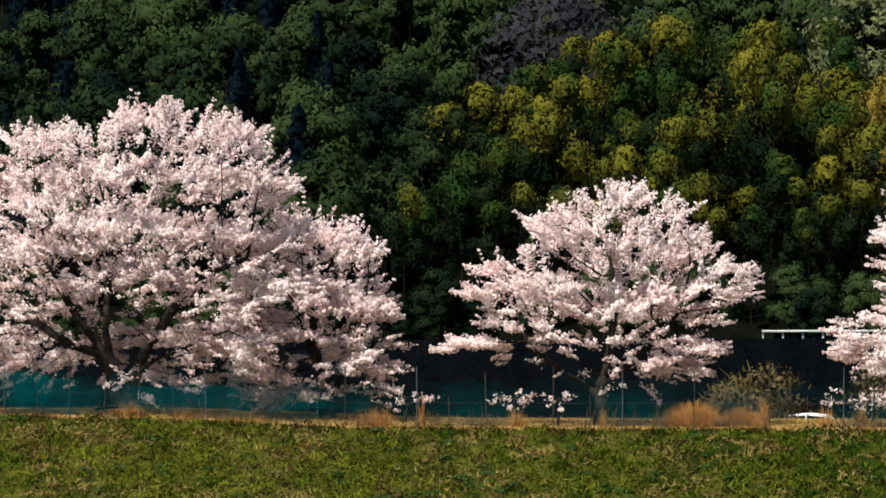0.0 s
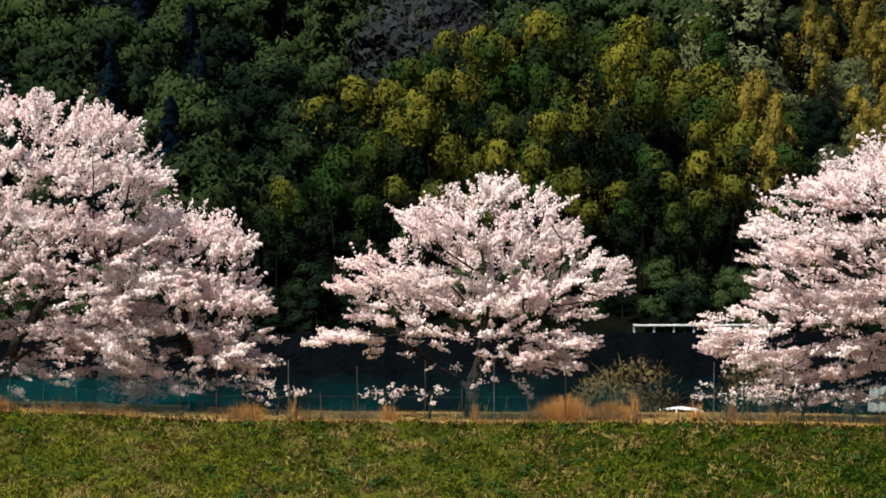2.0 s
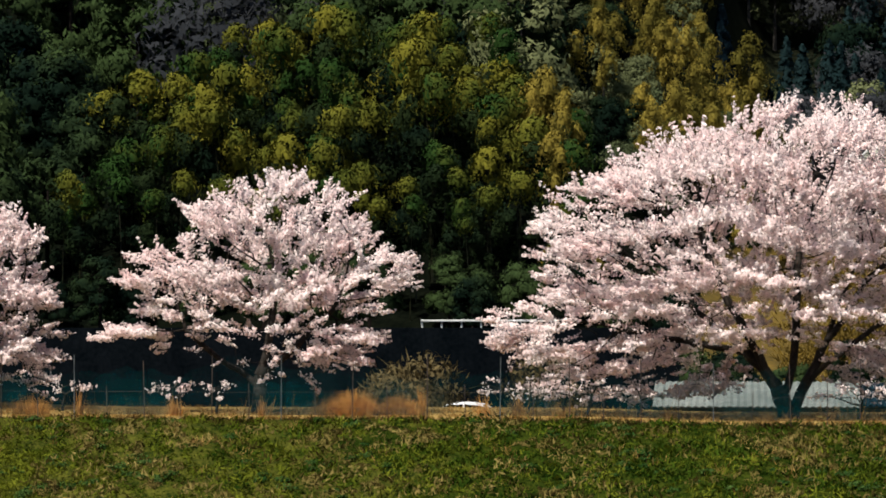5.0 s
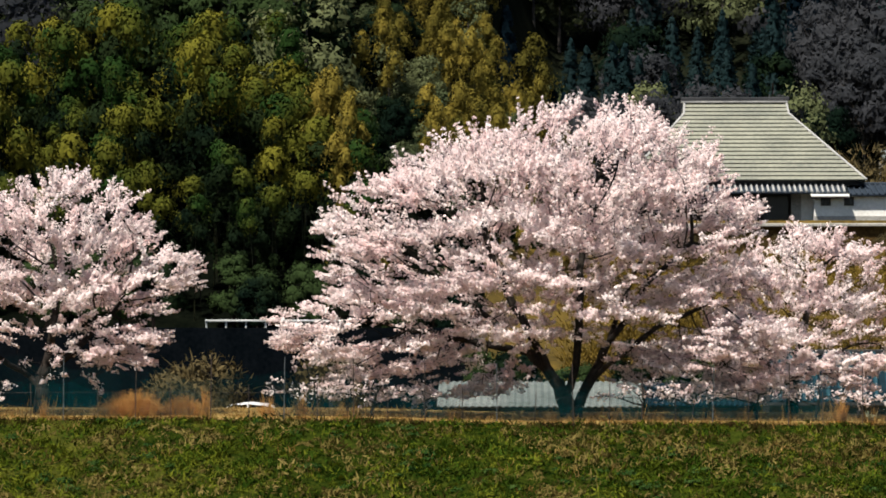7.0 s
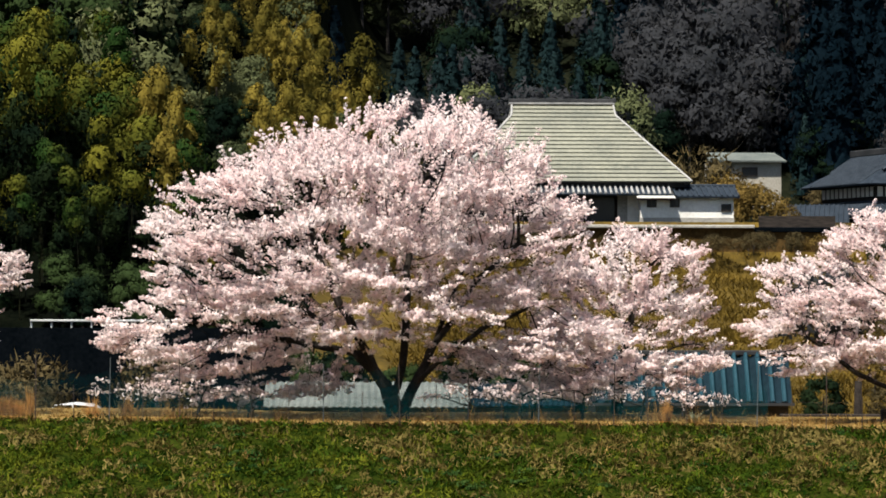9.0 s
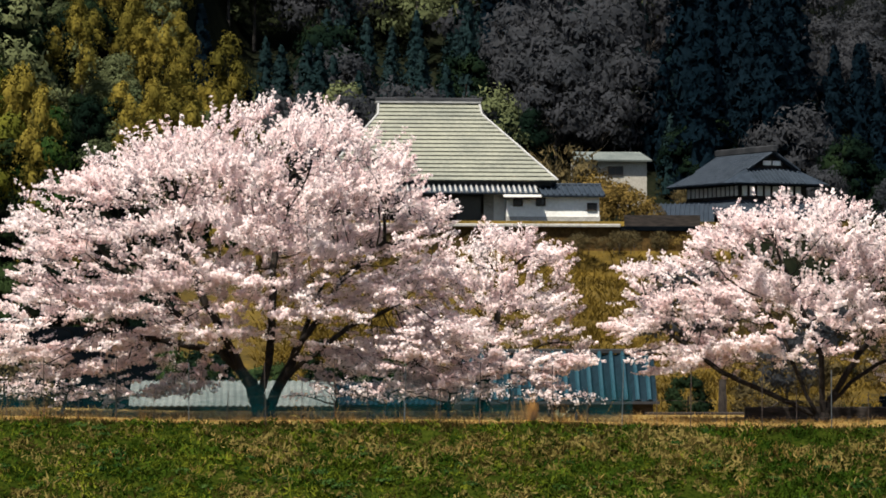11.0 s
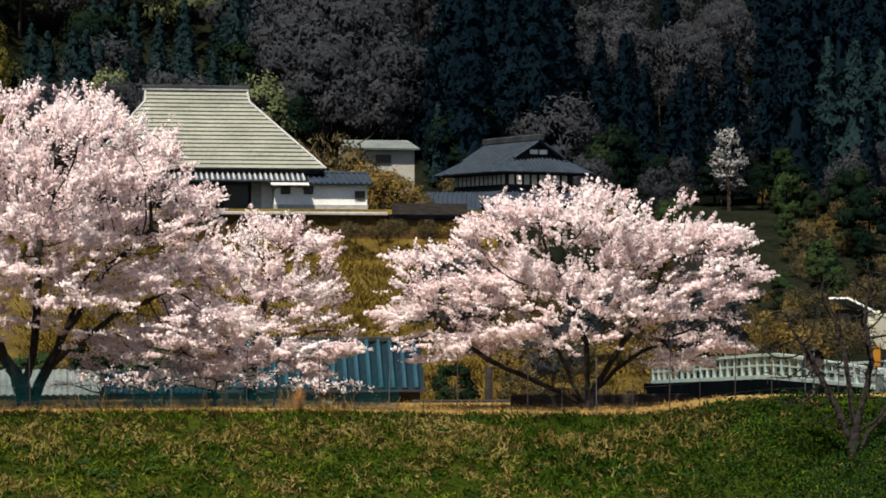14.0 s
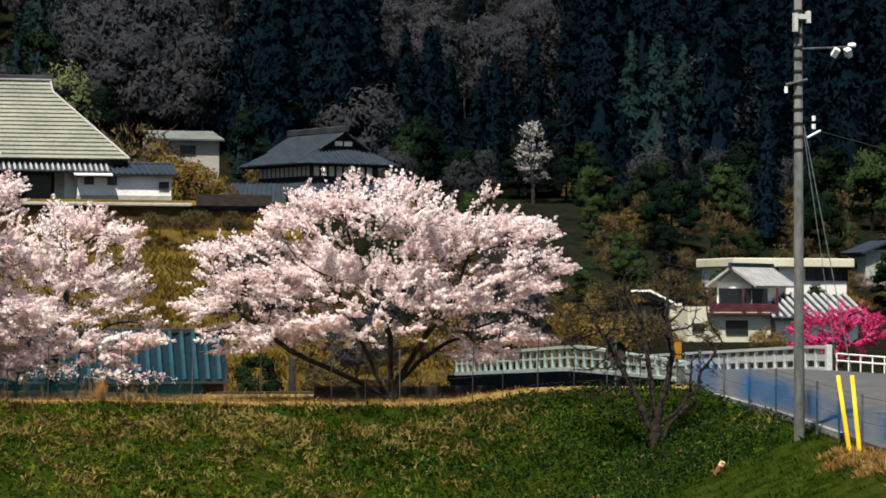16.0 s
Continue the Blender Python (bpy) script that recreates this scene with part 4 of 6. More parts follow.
def grove_top(b):
    """The outline of the bamboo grove: elevation in degrees over the bearing, both seen from the river bank."""
    return np.interp(b, (-15.2, -14.6, -13.4, -12.6, -11.9, -10.3, -8.5, -7.4, -5.2, -3.6, -3.1, -2.9),
                     (0.5, 2.2, 3.0, 3.9, 4.75, 5.2, 5.85, 5.4, 5.85, 5.6, 4.6, 2.5))


def bearing(x, y):
    return math.degrees(math.atan2(x, y))


def afar(b, y):
    """x at the bearing b and the distance y."""
    return y * math.tan(math.radians(b))


def woods():
    rng = np.random.default_rng(21)
    # bamboo grove above the lane, a rounded mass that ends against darker woods
    for x, y in scatter(rng, -40, -6.5, 130.8, 166, 1.85, 0.36, 1.85):
        b = bearing(x, y)
        small = np.interp(y, (130, 133, 138), (0.55, 0.8, 1.0)) * rng.uniform(0.8, 1.15)
        tall = float(land(x, y)) + 8.6 * small - 2.8
        if y > 130 and math.degrees(math.atan2(tall, y)) < grove_top(b):
            gold = b > -4.0 and rng.random() < 0.5
            plant("gold" if gold else "bamboo", x, y, (0.75 if gold else 1.0) * small, rng)
    # dark undergrowth along the lane, added to blacken the shaded foot of the grove
    for x, y in scatter(rng, -50, -1, 126, 131, 2.9):
        plant("broad", x, y, rng.uniform(0.3, 0.5), rng)
    # dark mixed wood to the left of the grove and behind it
    for x, y in scatter(rng, -75, -8, 132, 205, 4.3):
        b = bearing(x, y)
        if b > -11.5 and y < 156 or b > -3.0 or math.degrees(math.atan2(float(land(x, y)) + 4.5, y)) < grove_top(b):
            continue
        roll = rng.random()
        if b > -10.6:
            kind = "bare" if roll < 0.35 else ("spring" if roll < 0.55 else "broad")
        else:
            kind = "broad" if roll < 0.68 else ("cedar" if roll < 0.97 else "spring")
        plant(kind, x, y, rng.uniform(0.7, 1.15) * (0.62 if kind == "cedar" else 1.0), rng)
    for b, y, s in ((-7.6, 160, 1.1), (-6.9, 161, 1.25), (-6.4, 160, 1.0), (-10.9, 160, 1.1), (-11.6, 158, 1.1), (-10.3, 163, 1.0)):
        plant("broad", afar(b, y), y, s, rng)
    # soft yellow bamboo past the grove, behind the great tree
    for x, y in scatter(rng, -10.5, 7, 150, 186, 2.3):
        b = bearing(x, y)
        if b < -3.3 or b > 1.9 - (y - 150) * 0.03 or (y < 172 and b > 0.3):
            continue
        roll = rng.random()
        plant("gold" if roll < 0.68 else ("spring" if roll < 0.82 else "broad"), x, y, rng.uniform(0.5, 0.78) * (0.7 if roll > 0.68 else 1.0), rng)
    for b, y, s in ((-1.0, 186, 1.12), (-0.75, 187, 1.05), (0.15, 186, 1.05), (0.3, 187, 0.95), (-1.25, 187, 0.9)):
        plant("gold", afar(b, y), y, s, rng)
    for b, y, s in ((-0.35, 188, 0.62), (0.55, 187, 0.62), (-1.7, 190, 0.5), (0.75, 190, 0.55)):
        plant("cedar", afar(b, y), y, s, rng)
    # hill behind the houses: olive scrub below, cedars and grey bare crowns above, a paler slope at the top
    for x, y in scatter(rng, -12, 20, 188, 206, 3.4):
        if 0.2 < bearing(x, y) < 5.4:
            roll = rng.random()
            plant("spring" if roll < 0.1 else ("bare" if roll < 0.5 else "broad"), x, y, rng.uniform(0.5, 0.85), rng)
    for x, y in scatter(rng, -20, 60, 208, 236, 4.4):
        b = bearing(x, y)
        if b < -4 or b > 9.2:
            continue
        roll = rng.random()
        kind = "cedar" if roll < 0.52 else ("broad" if roll < 0.74 else ("bare" if roll < 0.93 else "spring"))
        if 5.3 < b < 8.4 and y < 226:
            continue
        if b < 0.6:
            kind = "bare" if roll < 0.6 else "spring"
        # cedars on the mid hill take the copy whose colour holds the haze
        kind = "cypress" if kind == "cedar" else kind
        s = rng.uniform(0.6, 0.95) * (0.72 if kind == "cypress" else 1.0)
        if kind != "cypress" and float(land(x, y)) + 8 * s - 2.8 > 0.096 * y:
            continue
        plant(kind, x, y, s, rng)
    for x, y in scatter(rng, -26, 66, 232, 300, 5.5):
        b = bearing(x, y)
        if b > 9.6:
            continue
        roll = rng.random()
        kind = "spring" if roll < 0.6 else ("bare" if roll < 0.88 else "cypress")
        plant(kind, x, y, rng.uniform(0.9, 1.3) * (0.75 if kind == "cypress" else 1.0), rng)
    # the broad bare crown above the hut, a row of dark crowns and cedars beside it
    for b, y, s in ((6.9, 214, 1.25), (6.1, 213, 1.0), (7.6, 213, 1.05), (6.5, 210, 0.9), (7.3, 210, 0.8), (7.0, 217, 1.35), (5.9, 217, 1.0)):
        plant("bare", afar(b, y), y, s, rng)
    for b, y, s in ((5.3, 203, 0.8), (5.8, 204, 0.75), (4.9, 204, 0.6), (8.9, 206, 0.7), (9.4, 207, 0.8)):
        plant("broad", afar(b, y), y, s, rng)
    for b, y, s in ((8.25, 212, 0.62), (8.55, 211, 0.58), (8.4, 213, 0.66), (5.2, 226, 0.75), (5.6, 227, 0.8), (1.2, 212, 0.6), (1.7, 211, 0.66), (2.2, 212, 0.6), (2.7, 211, 0.55), (3.3, 214, 0.6)):
        plant("cypress" if b < 5 else "cedar", afar(b, y), y, s, rng)
    # cedar plantation further along, with a bare grey slope showing above it in one place
    for x, y in scatter(rng, 30, 110, 204, 246, 4.6):
        b = bearing(x, y)
        if b < 9.0:
            continue
        gap = 11.4 < b < 14.6
        s = rng.uniform(0.9, 1.25)
        if gap:
            s = (y * math.tan(math.radians(rng.uniform(4.3, 5.3))) + 2.8 - float(land(x, y))) / 14
            if y > 226 or s < 0.4:
                if y > 222:
                    plant("bare", x, y, rng.uniform(0.5, 0.8), rng)
                continue
        roll = rng.random()
        if y > 240 and roll < 0.5:
            continue
        plant("cedar" if roll < 0.93 else "bare", x, y, s, rng)
    for b, y, s in ((13.15, 244, 0.6), (16.7, 202, 1.05), (17.2, 203, 0.85), (16.2, 203, 0.8)):
        plant("cedar" if y > 230 else "cypress", afar(b, y), y, s, rng)
    for x, y in scatter(rng, 45, 78, 172, 202, 4.2):
        roll = rng.random()
        plant("bare" if roll < 0.03 else ("brown" if roll < 0.5 else ("broad" if roll < 0.72 else ("cedar" if roll < 0.80 else "shrub"))), x, y, rng.uniform(0.4, 0.75), rng)
    for x, y in scatter(rng, 36, 66, 158, 184, 2.4):
        roll = rng.random()
        plant("brown" if roll < 0.5 else ("shrub" if roll < 0.7 else "broad"), x, y, rng.uniform(0.2, 0.4) * (1.8 if roll < 0.7 else 1.0), rng)
    for x, y in scatter(rng, 30, 46, 142, 162, 2.4):
        size = rng.uniform(0.22, 0.36) * (1.9 if rng.random() < 0.7 else 1.0)
        if bearing(x, y) > 12.3:
            plant("brown", x, y, size, rng)
    for x, y in scatter(rng, 31, 68, 186, 203, 3.0):
        roll = rng.random()
        plant("bare" if roll < 0.15 else ("broad" if roll < 0.55 else "brown"), x, y, rng.uniform(0.3, 0.5) * (1.6 if roll > 0.55 else 1.0), rng)
    # scrub on the slope between the fence and the houses
    for x, y in scatter(rng, 22, 35, 116, 150, 3.2):
        roll = rng.random()
        plant("bare" if roll < 0.04 else ("brown" if roll < 0.75 else "shrub"), x, y, rng.uniform(0.4, 0.9) * (0.6 if roll < 0.04 else 1.0), rng)
    # scrub along the terrace wall and between the houses
    for x, y in scatter(rng, 2, 27, 159.3, 160.9, 1.1, 0.3):
        plant("shrub" if rng.random() < 0.25 else "brown", x, y, rng.uniform(0.26, 0.48), rng, z=6.3)
    for x, y in scatter(rng, 9, 24, 112, 121, 3.2, 0.35):
        plant("brown", x, y, rng.uniform(0.2, 0.4), rng)
    for x, y, s in ((20.3, 184, 1.7), (21.4, 185, 2.0), (22.3, 184, 1.6), (19.6, 187, 1.9), (22.8, 181, 1.4), (23.4, 179, 1.35), (22.6, 178.5, 1.2), (24.3, 177, 1.15), (25.0, 176, 0.9), (23.8, 176, 1.0), (25.6, 175, 0.7)):
        plant("brown" if x < 22.5 else "shrub", x, y, s, rng)
    # scrub behind the bridge and round the houses across the road
    for x, y in scatter(rng, 27, 41, 112, 142, 3.3):
        if x > road_left(min(y, 135)) + 10 or x < road_left(min(y, 135)) - 1.5 or y > 136:
            if x / y > 0.297:
                continue
            roll = rng.random()
            plant("brown" if roll < 0.75 else "shrub", x, y, rng.uniform(0.5, 1.0), rng)
    for x, y, s in ((47.3, 140, 0.4), (47.9, 140.6, 0.5), (48.5, 140.3, 0.42), (60.8, 157, 0.9)):
        plant("shrub" if y < 150 else "broad", x, y, s * (1.0 if y < 150 else 0.5), rng)
    for x, y in scatter(rng, -1.5, 10.5, 110.5, 113, 1.5, 0.3):
        plant("broad", x, y, rng.uniform(0.28, 0.42), rng)
    # brush at the foot of the lane wall
    for x, y, s in ((-12.9, 112, 1.1), (-12.2, 112.6, 1.3), (-13.6, 113, 0.9), (-12.6, 111.4, 0.8), (-11.7, 112, 0.8), (-7.4, 114, 1.2)):
        plant("brown", x, y, s, rng)
    for x, y, s in ((-12.4, 100, 0.8), (-11.3, 100.4, 1.0), (-10.4, 100, 0.7)):
        plant("brown", x, y, s, rng)
    plant("broad", 15.6, 98, 0.34, rng)
    plant("broad", 20.6, 97, 0.22, rng)


woods()


def distant_woods():
    """The far hillside's trees, joined kind by kind."""
    packs = {}
    for ob, rows in DISTANT.items():
        for child in ob.children:
            n = len(child.data.vertices)
            v = np.zeros(n * 3)
            child.data.vertices.foreach_get("co", v)
            v = v.reshape(-1, 3)
            polys = [tuple(p.vertices) for p in child.data.polygons]
            key = (ob.name.split(".")[0], child.name.split(".")[0], child.data.materials[0])
            vs, fs, ns = packs.setdefault(key, ([], [], []))
            soft = SOFT.get(child.data.name)
            for x, y, z, a, s, sz in rows:
                k = sum(len(q) for q in vs)
                w = np.stack([(v[:, 0] * math.cos(a) - v[:, 1] * math.sin(a)) * s + x, (v[:, 0] * math.sin(a) + v[:, 1] * math.cos(a)) * s + y, v[:, 2] * sz + z], 1)
                vs.append(w)
                if soft is not None:
                    ns.append(np.stack([soft[:, 0] * math.cos(a) - soft[:, 1] * math.sin(a), soft[:, 0] * math.sin(a) + soft[:, 1] * math.cos(a), soft[:, 2]], 1))
                fs.extend([tuple(i + k for i in p) for p in polys])
        if ob.name not in USED:
            for child in list(ob.children):
                bpy.data.objects.remove(child)
            bpy.data.objects.remove(ob)
    for (kind, piece, mat), (vs, fs, ns) in packs.items():
        me = bpy.data.meshes.new("far_" + kind)
        me.from_pydata(np.vstack(vs).tolist(), [], fs)
        me.materials.append(mat)
        if ns:
            me.polygons.foreach_set("use_smooth", [True] * len(me.polygons))
            me.normals_split_custom_set_from_vertices(np.vstack(ns).tolist())
        tagged(new("far_" + kind + "_" + piece, me), "distant " + kind.replace("_", " ") + " " + piece + " of the wooded hill", "woods", kind="stuff")


distant_woods()

# ---- fence on the bank


def bank_fence():
    rng = np.random.default_rng(3)
    fence = thing("fence", (0, 80, 0), "thin rusty post and wire fence with teal netting along the bank", "fence")
    x, k = -36.0, 0
    while x < 24.4:
        g = float(land(x, 80.0))
        tall = k % 2 == 0
        thin = 0.014 if tall else 0.011
        h = rng.uniform(1.55, 1.78) if tall else rng.uniform(0.75, 1.15)
        lean = rng.normal(0, 0.02)
        part("post", rod((x, 0, g - 0.15), (x + lean, 0, g + h), thin, sides=6), "steel" if tall and k % 6 == 0 else "rust", fence)
        x += 0.98 + rng.normal(0, 0.05)
        k += 1
    xs = np.arange(-36, 24.6, 1.0)
    for h in (0.3, 0.75):
        part("wire", chain([(a, 0, float(land(a, 80)) + h) for a in xs], 0.0025, 3), "rust", fence)
    fine = np.arange(-36, 11.5, 0.35)
    for k, hi in enumerate((0.38, 0.5, 0.65, 0.8, 0.98, 1.15, 1.3)):
        wave = hi * (1 + 0.22 * np.sin(fine * 0.8 + k * 2) + 0.14 * np.sin(fine * 2.1 + k) + 0.08 * np.sin(fine * 5.3 + 3 * k))
        v = [(a, 0.03 + 0.02 * k, float(land(a, 80)) + h) for a, top in zip(fine, wave) for h in (0.12, 0.5 * top, top)]
        f = [(3 * i + j, 3 * i + 3 + j, 3 * i + 4 + j, 3 * i + 1 + j) for i in range(len(fine) - 1) for j in (0, 1)]
        part("netting", (v, f), "net_teal", fence, "teal netting")
    # thicker folds of netting hung up below the great tree
    for x0, x1, lo, hi, k in ((-36, -28.9, 0.45, 1.35, 0), (-30.2, -26.5, 0.2, 1.25, 1), (-27.5, -19.5, 0.3, 1.0, 2), (-23.6, -22.95, 0.1, 1.7, 3)):
        xx = np.linspace(x0, x1, 24)
        v = [(a, -0.05 - 0.02 * k + 0.03 * math.sin(a * 9), 0.25 + lo + (hi - lo) * j + 0.06 * math.sin(a * 2.3 + j)) for a in xx for j in (0, 1)]
        part("netting", (v, [(2 * i, 2 * i + 2, 2 * i + 3, 2 * i + 1) for i in range(23)]), "net_thick", fence, "folded teal netting")


bank_fence()

# ---- lane under the bamboo: dark bank wall and white guard rail


def lane():
    wall = thing("retaining_wall", (0, 118, 0), "near-black stone retaining wall below the lane", "wall", kind="structure")
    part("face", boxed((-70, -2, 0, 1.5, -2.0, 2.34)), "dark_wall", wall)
    rail = thing("guard_rail", (0, 119.5, 2.1), "white steel guard rail along the lane", "guard rail")
    part("top_rail", boxed((-12.9, -7.2, -0.04, 0.04, 0.48, 0.57), bevel=0.02), "rail_paint", rail)
    for x in np.arange(-12.85, -7.2, 0.8):
        part("post", boxed((x - 0.035, x + 0.035, 0.05, 0.12, -0.1, 0.58), bevel=0.01), "rail_paint", rail)


lane()

# ---- houses


def gable_roof(bm, x0, x1, y0, y1, z_eave, z_ridge, thick=0.15):
    """Ridge along x."""
    ym = (y0 + y1) / 2
    slab(bm, [(x0, y0, z_eave), (x1, y0, z_eave), (x1, ym, z_ridge), (x0, ym, z_ridge)], thick)
    slab(bm, [(x0, ym, z_ridge), (x1, ym, z_ridge), (x1, y1, z_eave), (x0, y1, z_eave)], thick)
    return bm


def tile_rows(roof, mat, p, q, drop, step, r=0.06):
    """Round cover tiles from the line p-q down by the vector drop, each row a part of the roof."""
    p, q, drop = Vector(p), Vector(q), Vector(drop)
    n = max(1, int((q - p).length / step))
    v, f = rod((0, 0, 0), drop, r, sides=6)
    me = mesh_of("cover_tile", v, f, mat)
    for i in range(n + 1):
        part("cover_tile", me, mat, roof).location = p.lerp(q, i / n)


def window(parent, x, y, z, w, h, frame_mat="timber"):
    """A small window in a wall that faces the river."""
    win = part("window", boxed((x - w / 2, x + w / 2, y - 0.02, y + 0.05, z, z + h)), "glass", parent)
    part("window_frame", boxed((x - w / 2 - 0.06, x + w / 2 + 0.06, y - 0.06, y, z - 0.06, z), (x - w / 2 - 0.06, x + w / 2 + 0.06, y - 0.06, y, z + h, z + h + 0.06),
                               (x - w / 2 - 0.06, x - w / 2, y - 0.06, y, z, z + h), (x + w / 2, x + w / 2 + 0.06, y - 0.06, y, z, z + h),
                               (x - 0.025, x + 0.025, y - 0.05, y, z, z + h)), frame_mat, win)
    return win


def farmhouse():
    """Old farmhouse with a tall hipped roof clad in metal; its ridge runs along x."""
    g = 8.2
    house = thing("farmhouse", (12.4, 172, g), "old farmhouse with a tall pale metal hipped roof and white walls", "house")
    rl, rr, el, er = -3.15, 2.68, -6.75, 6.7
    zr, ze, yf, yb = 7.1, 2.2, -5.6, 5.6
    courses, knee = 20, 0.82
    roof = part("roof", boxed((el + 0.4, er - 0.4, yf + 0.4, yb - 0.4, ze - 0.25, ze + 0.02)), "sheet_dark", house, "dark eaves")

    def at(t, right, side, up):
        """A point on the hip line: t runs from the eaves to the ridge, steeper above the knee."""
        k = t / knee * 0.975 if t < knee else 0.975 + (t - knee) / (1 - knee) * 0.025
        y = (yf if side < 0 else yb) * (1 - t)
        return ((er + (rr - er) * k if right else el + (rl - el) * k), y, ze + (zr - ze) * t + up)
    for side in (-1, 1):
        for i in range(courses):
            a, b = i / courses, (i + 1) / courses
            bm = bmesh.new()
            slab(bm, [at(a, False, side, 0.07), at(a, True, side, 0.07), at(b, True, side, 0), at(b, False, side, 0)], 0.05)
            part("roof_sheet", bm, "sheet", roof)
    for right in (False, True):
        bm = bmesh.new()
        for a, b in ((0, knee), (knee, 1)):
            q = [at(a, right, -1, 0), at(a, right, 1, 0), at(b, right, 1, 0), at(b, right, -1, 0)]
            slab(bm, q if b < 1 else q[:3], 0.05)
        part("hip_end", bm, "sheet", roof)
        for side in (-1, 1):
            part("hip_rib", chain([at(t, right, side, 0.05) for t in (0, 0.4, knee, 1)], 0.07, 6), "tile_pale", roof)
    ridge = part("ridge_cap", boxed((rl - 0.2, rr + 0.12, -0.3, 0.3, zr - 0.05, zr + 0.16), (rr + 0.0, rr + 0.2, -0.34, 0.34, zr - 0.05, zr + 0.22), bevel=0.03), "sheet_dark", roof, "dark ridge cap")
    part("ridge_trim", boxed((rl - 0.2, rr + 0.1, -0.36, 0.36, zr - 0.15, zr - 0.05)), "tile_pale", roof)
    # lower tiled skirt along the front
    bm = bmesh.new()
    slab(bm, [(el + 0.3, -5.2, 1.95), (5.5, -5.2, 1.95), (5.5, -6.4, 1.5), (el + 0.3, -6.4, 1.5)], 0.08)
    skirt = part("skirt_roof", bm, "tile", house, "striped tile skirt roof")
    tile_rows(skirt, "tile_pale", (el + 0.4, -5.2, 1.99), (5.4, -5.2, 1.99), (0, -1.2, -0.45), 0.3, 0.07)
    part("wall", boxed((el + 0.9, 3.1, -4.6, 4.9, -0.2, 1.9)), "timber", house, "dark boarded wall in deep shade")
    part("wall", boxed((3.1, er - 0.9, -5.0, 4.9, -0.2, 1.9)), "plaster", house)
    part("door", boxed((1.0, 2.4, -4.66, -4.6, -0.1, 1.6)), "glass", house)
    part("door", boxed((-1.2, 0.3, -4.66, -4.6, -0.1, 1.6)), "glass", house)
    part("pillar", boxed((2.55, 3.1, -5.05, -4.6, -0.2, 1.6)), "concrete", house)
    bm = bmesh.new()
    slab(bm, [(3.5, -6.35, 1.40), (5.6, -6.35, 1.40), (5.6, -7.0, 1.30), (3.5, -7.0, 1.30)], 0.07)
    part("porch_roof", bm, "plaster", house, "pale flat canopy")
    part("beam", boxed((3.55, 5.55, -6.9, -6.4, 1.16, 1.26)), "maroon", house, "red-brown canopy beam")
    annex = thing("annex", (19.6, 166.5, g), "low white plastered annex with a grey tiled roof", "annex")
    part("wall", boxed((-3.48, 1.75, -0.8, 3.2, -0.1, 1.42)), "plaster", annex)
    bm = gable_roof(bmesh.new(), -1.55, 2.05, -1.2, 3.5, 1.36, 2.02, 0.1)
    roof2 = part("roof", bm, "tile", annex)
    tile_rows(roof2, "tile", (-1.5, 1.15, 2.05), (2.0, 1.15, 2.05), (0, -2.35, -0.66), 0.3, 0.06)
    part("ridge", boxed((-1.6, 2.1, 1.02, 1.28, 1.97, 2.15), bevel=0.04), "tile", roof2)
    window(annex, -2.86, -0.82, 0.82, 0.42, 0.36)
    window(annex, -1.57, -0.82, 0.82, 0.42, 0.36)
    window(annex, 1.33, -0.82, 0.58, 0.44, 0.32)
    part("plinth", boxed((-3.5, 1.78, -0.86, -0.8, -0.15, 0.18)), "concrete", annex)
    edge = thing("terrace_wall", (17, 161.2, 6.1), "low concrete and dark stone terrace wall below the farmhouse", "wall", kind="structure")
    part("coping", boxed((-14, 4.9, -0.3, 0.3, 1.55, 1.74), bevel=0.04), "concrete", edge, "pale concrete coping")
    part("wall", boxed((-16, 10, 0.0, 0.9, -1.2, 1.55)), "dry_bank", edge, "steep bank of brown dry grass")
    part("coping", boxed((4.9, 10, -0.2, 0.2, 1.35, 1.62), bevel=0.03), "dark_wall", edge, "near-black terrace coping")
    part("board_fence", boxed((5.2, 9.4, 0.35, 0.45, 1.3, 2.25)), "timber", edge, "dark board fence")


farmhouse()


def hut():
    h = thing("storage_hut", (27.0, 200, 11.3), "plain pale storage hut with a low metal roof", "hut")
    part("wall", boxed((-2.6, 2.0, 0, 5, -1.6, 2.15)), "hut_wall", h)
    bm = bmesh.new()
    slab(bm, [(-3.0, -0.5, 2.1), (2.3, -0.5, 2.1), (2.0, 3.4, 2.85), (-2.7, 3.4, 2.85)], 0.12)
    part("roof", bm, "grey_sheet", h)
    window(h, -0.15, -0.02, 1.1, 0.95, 0.5)


hut()


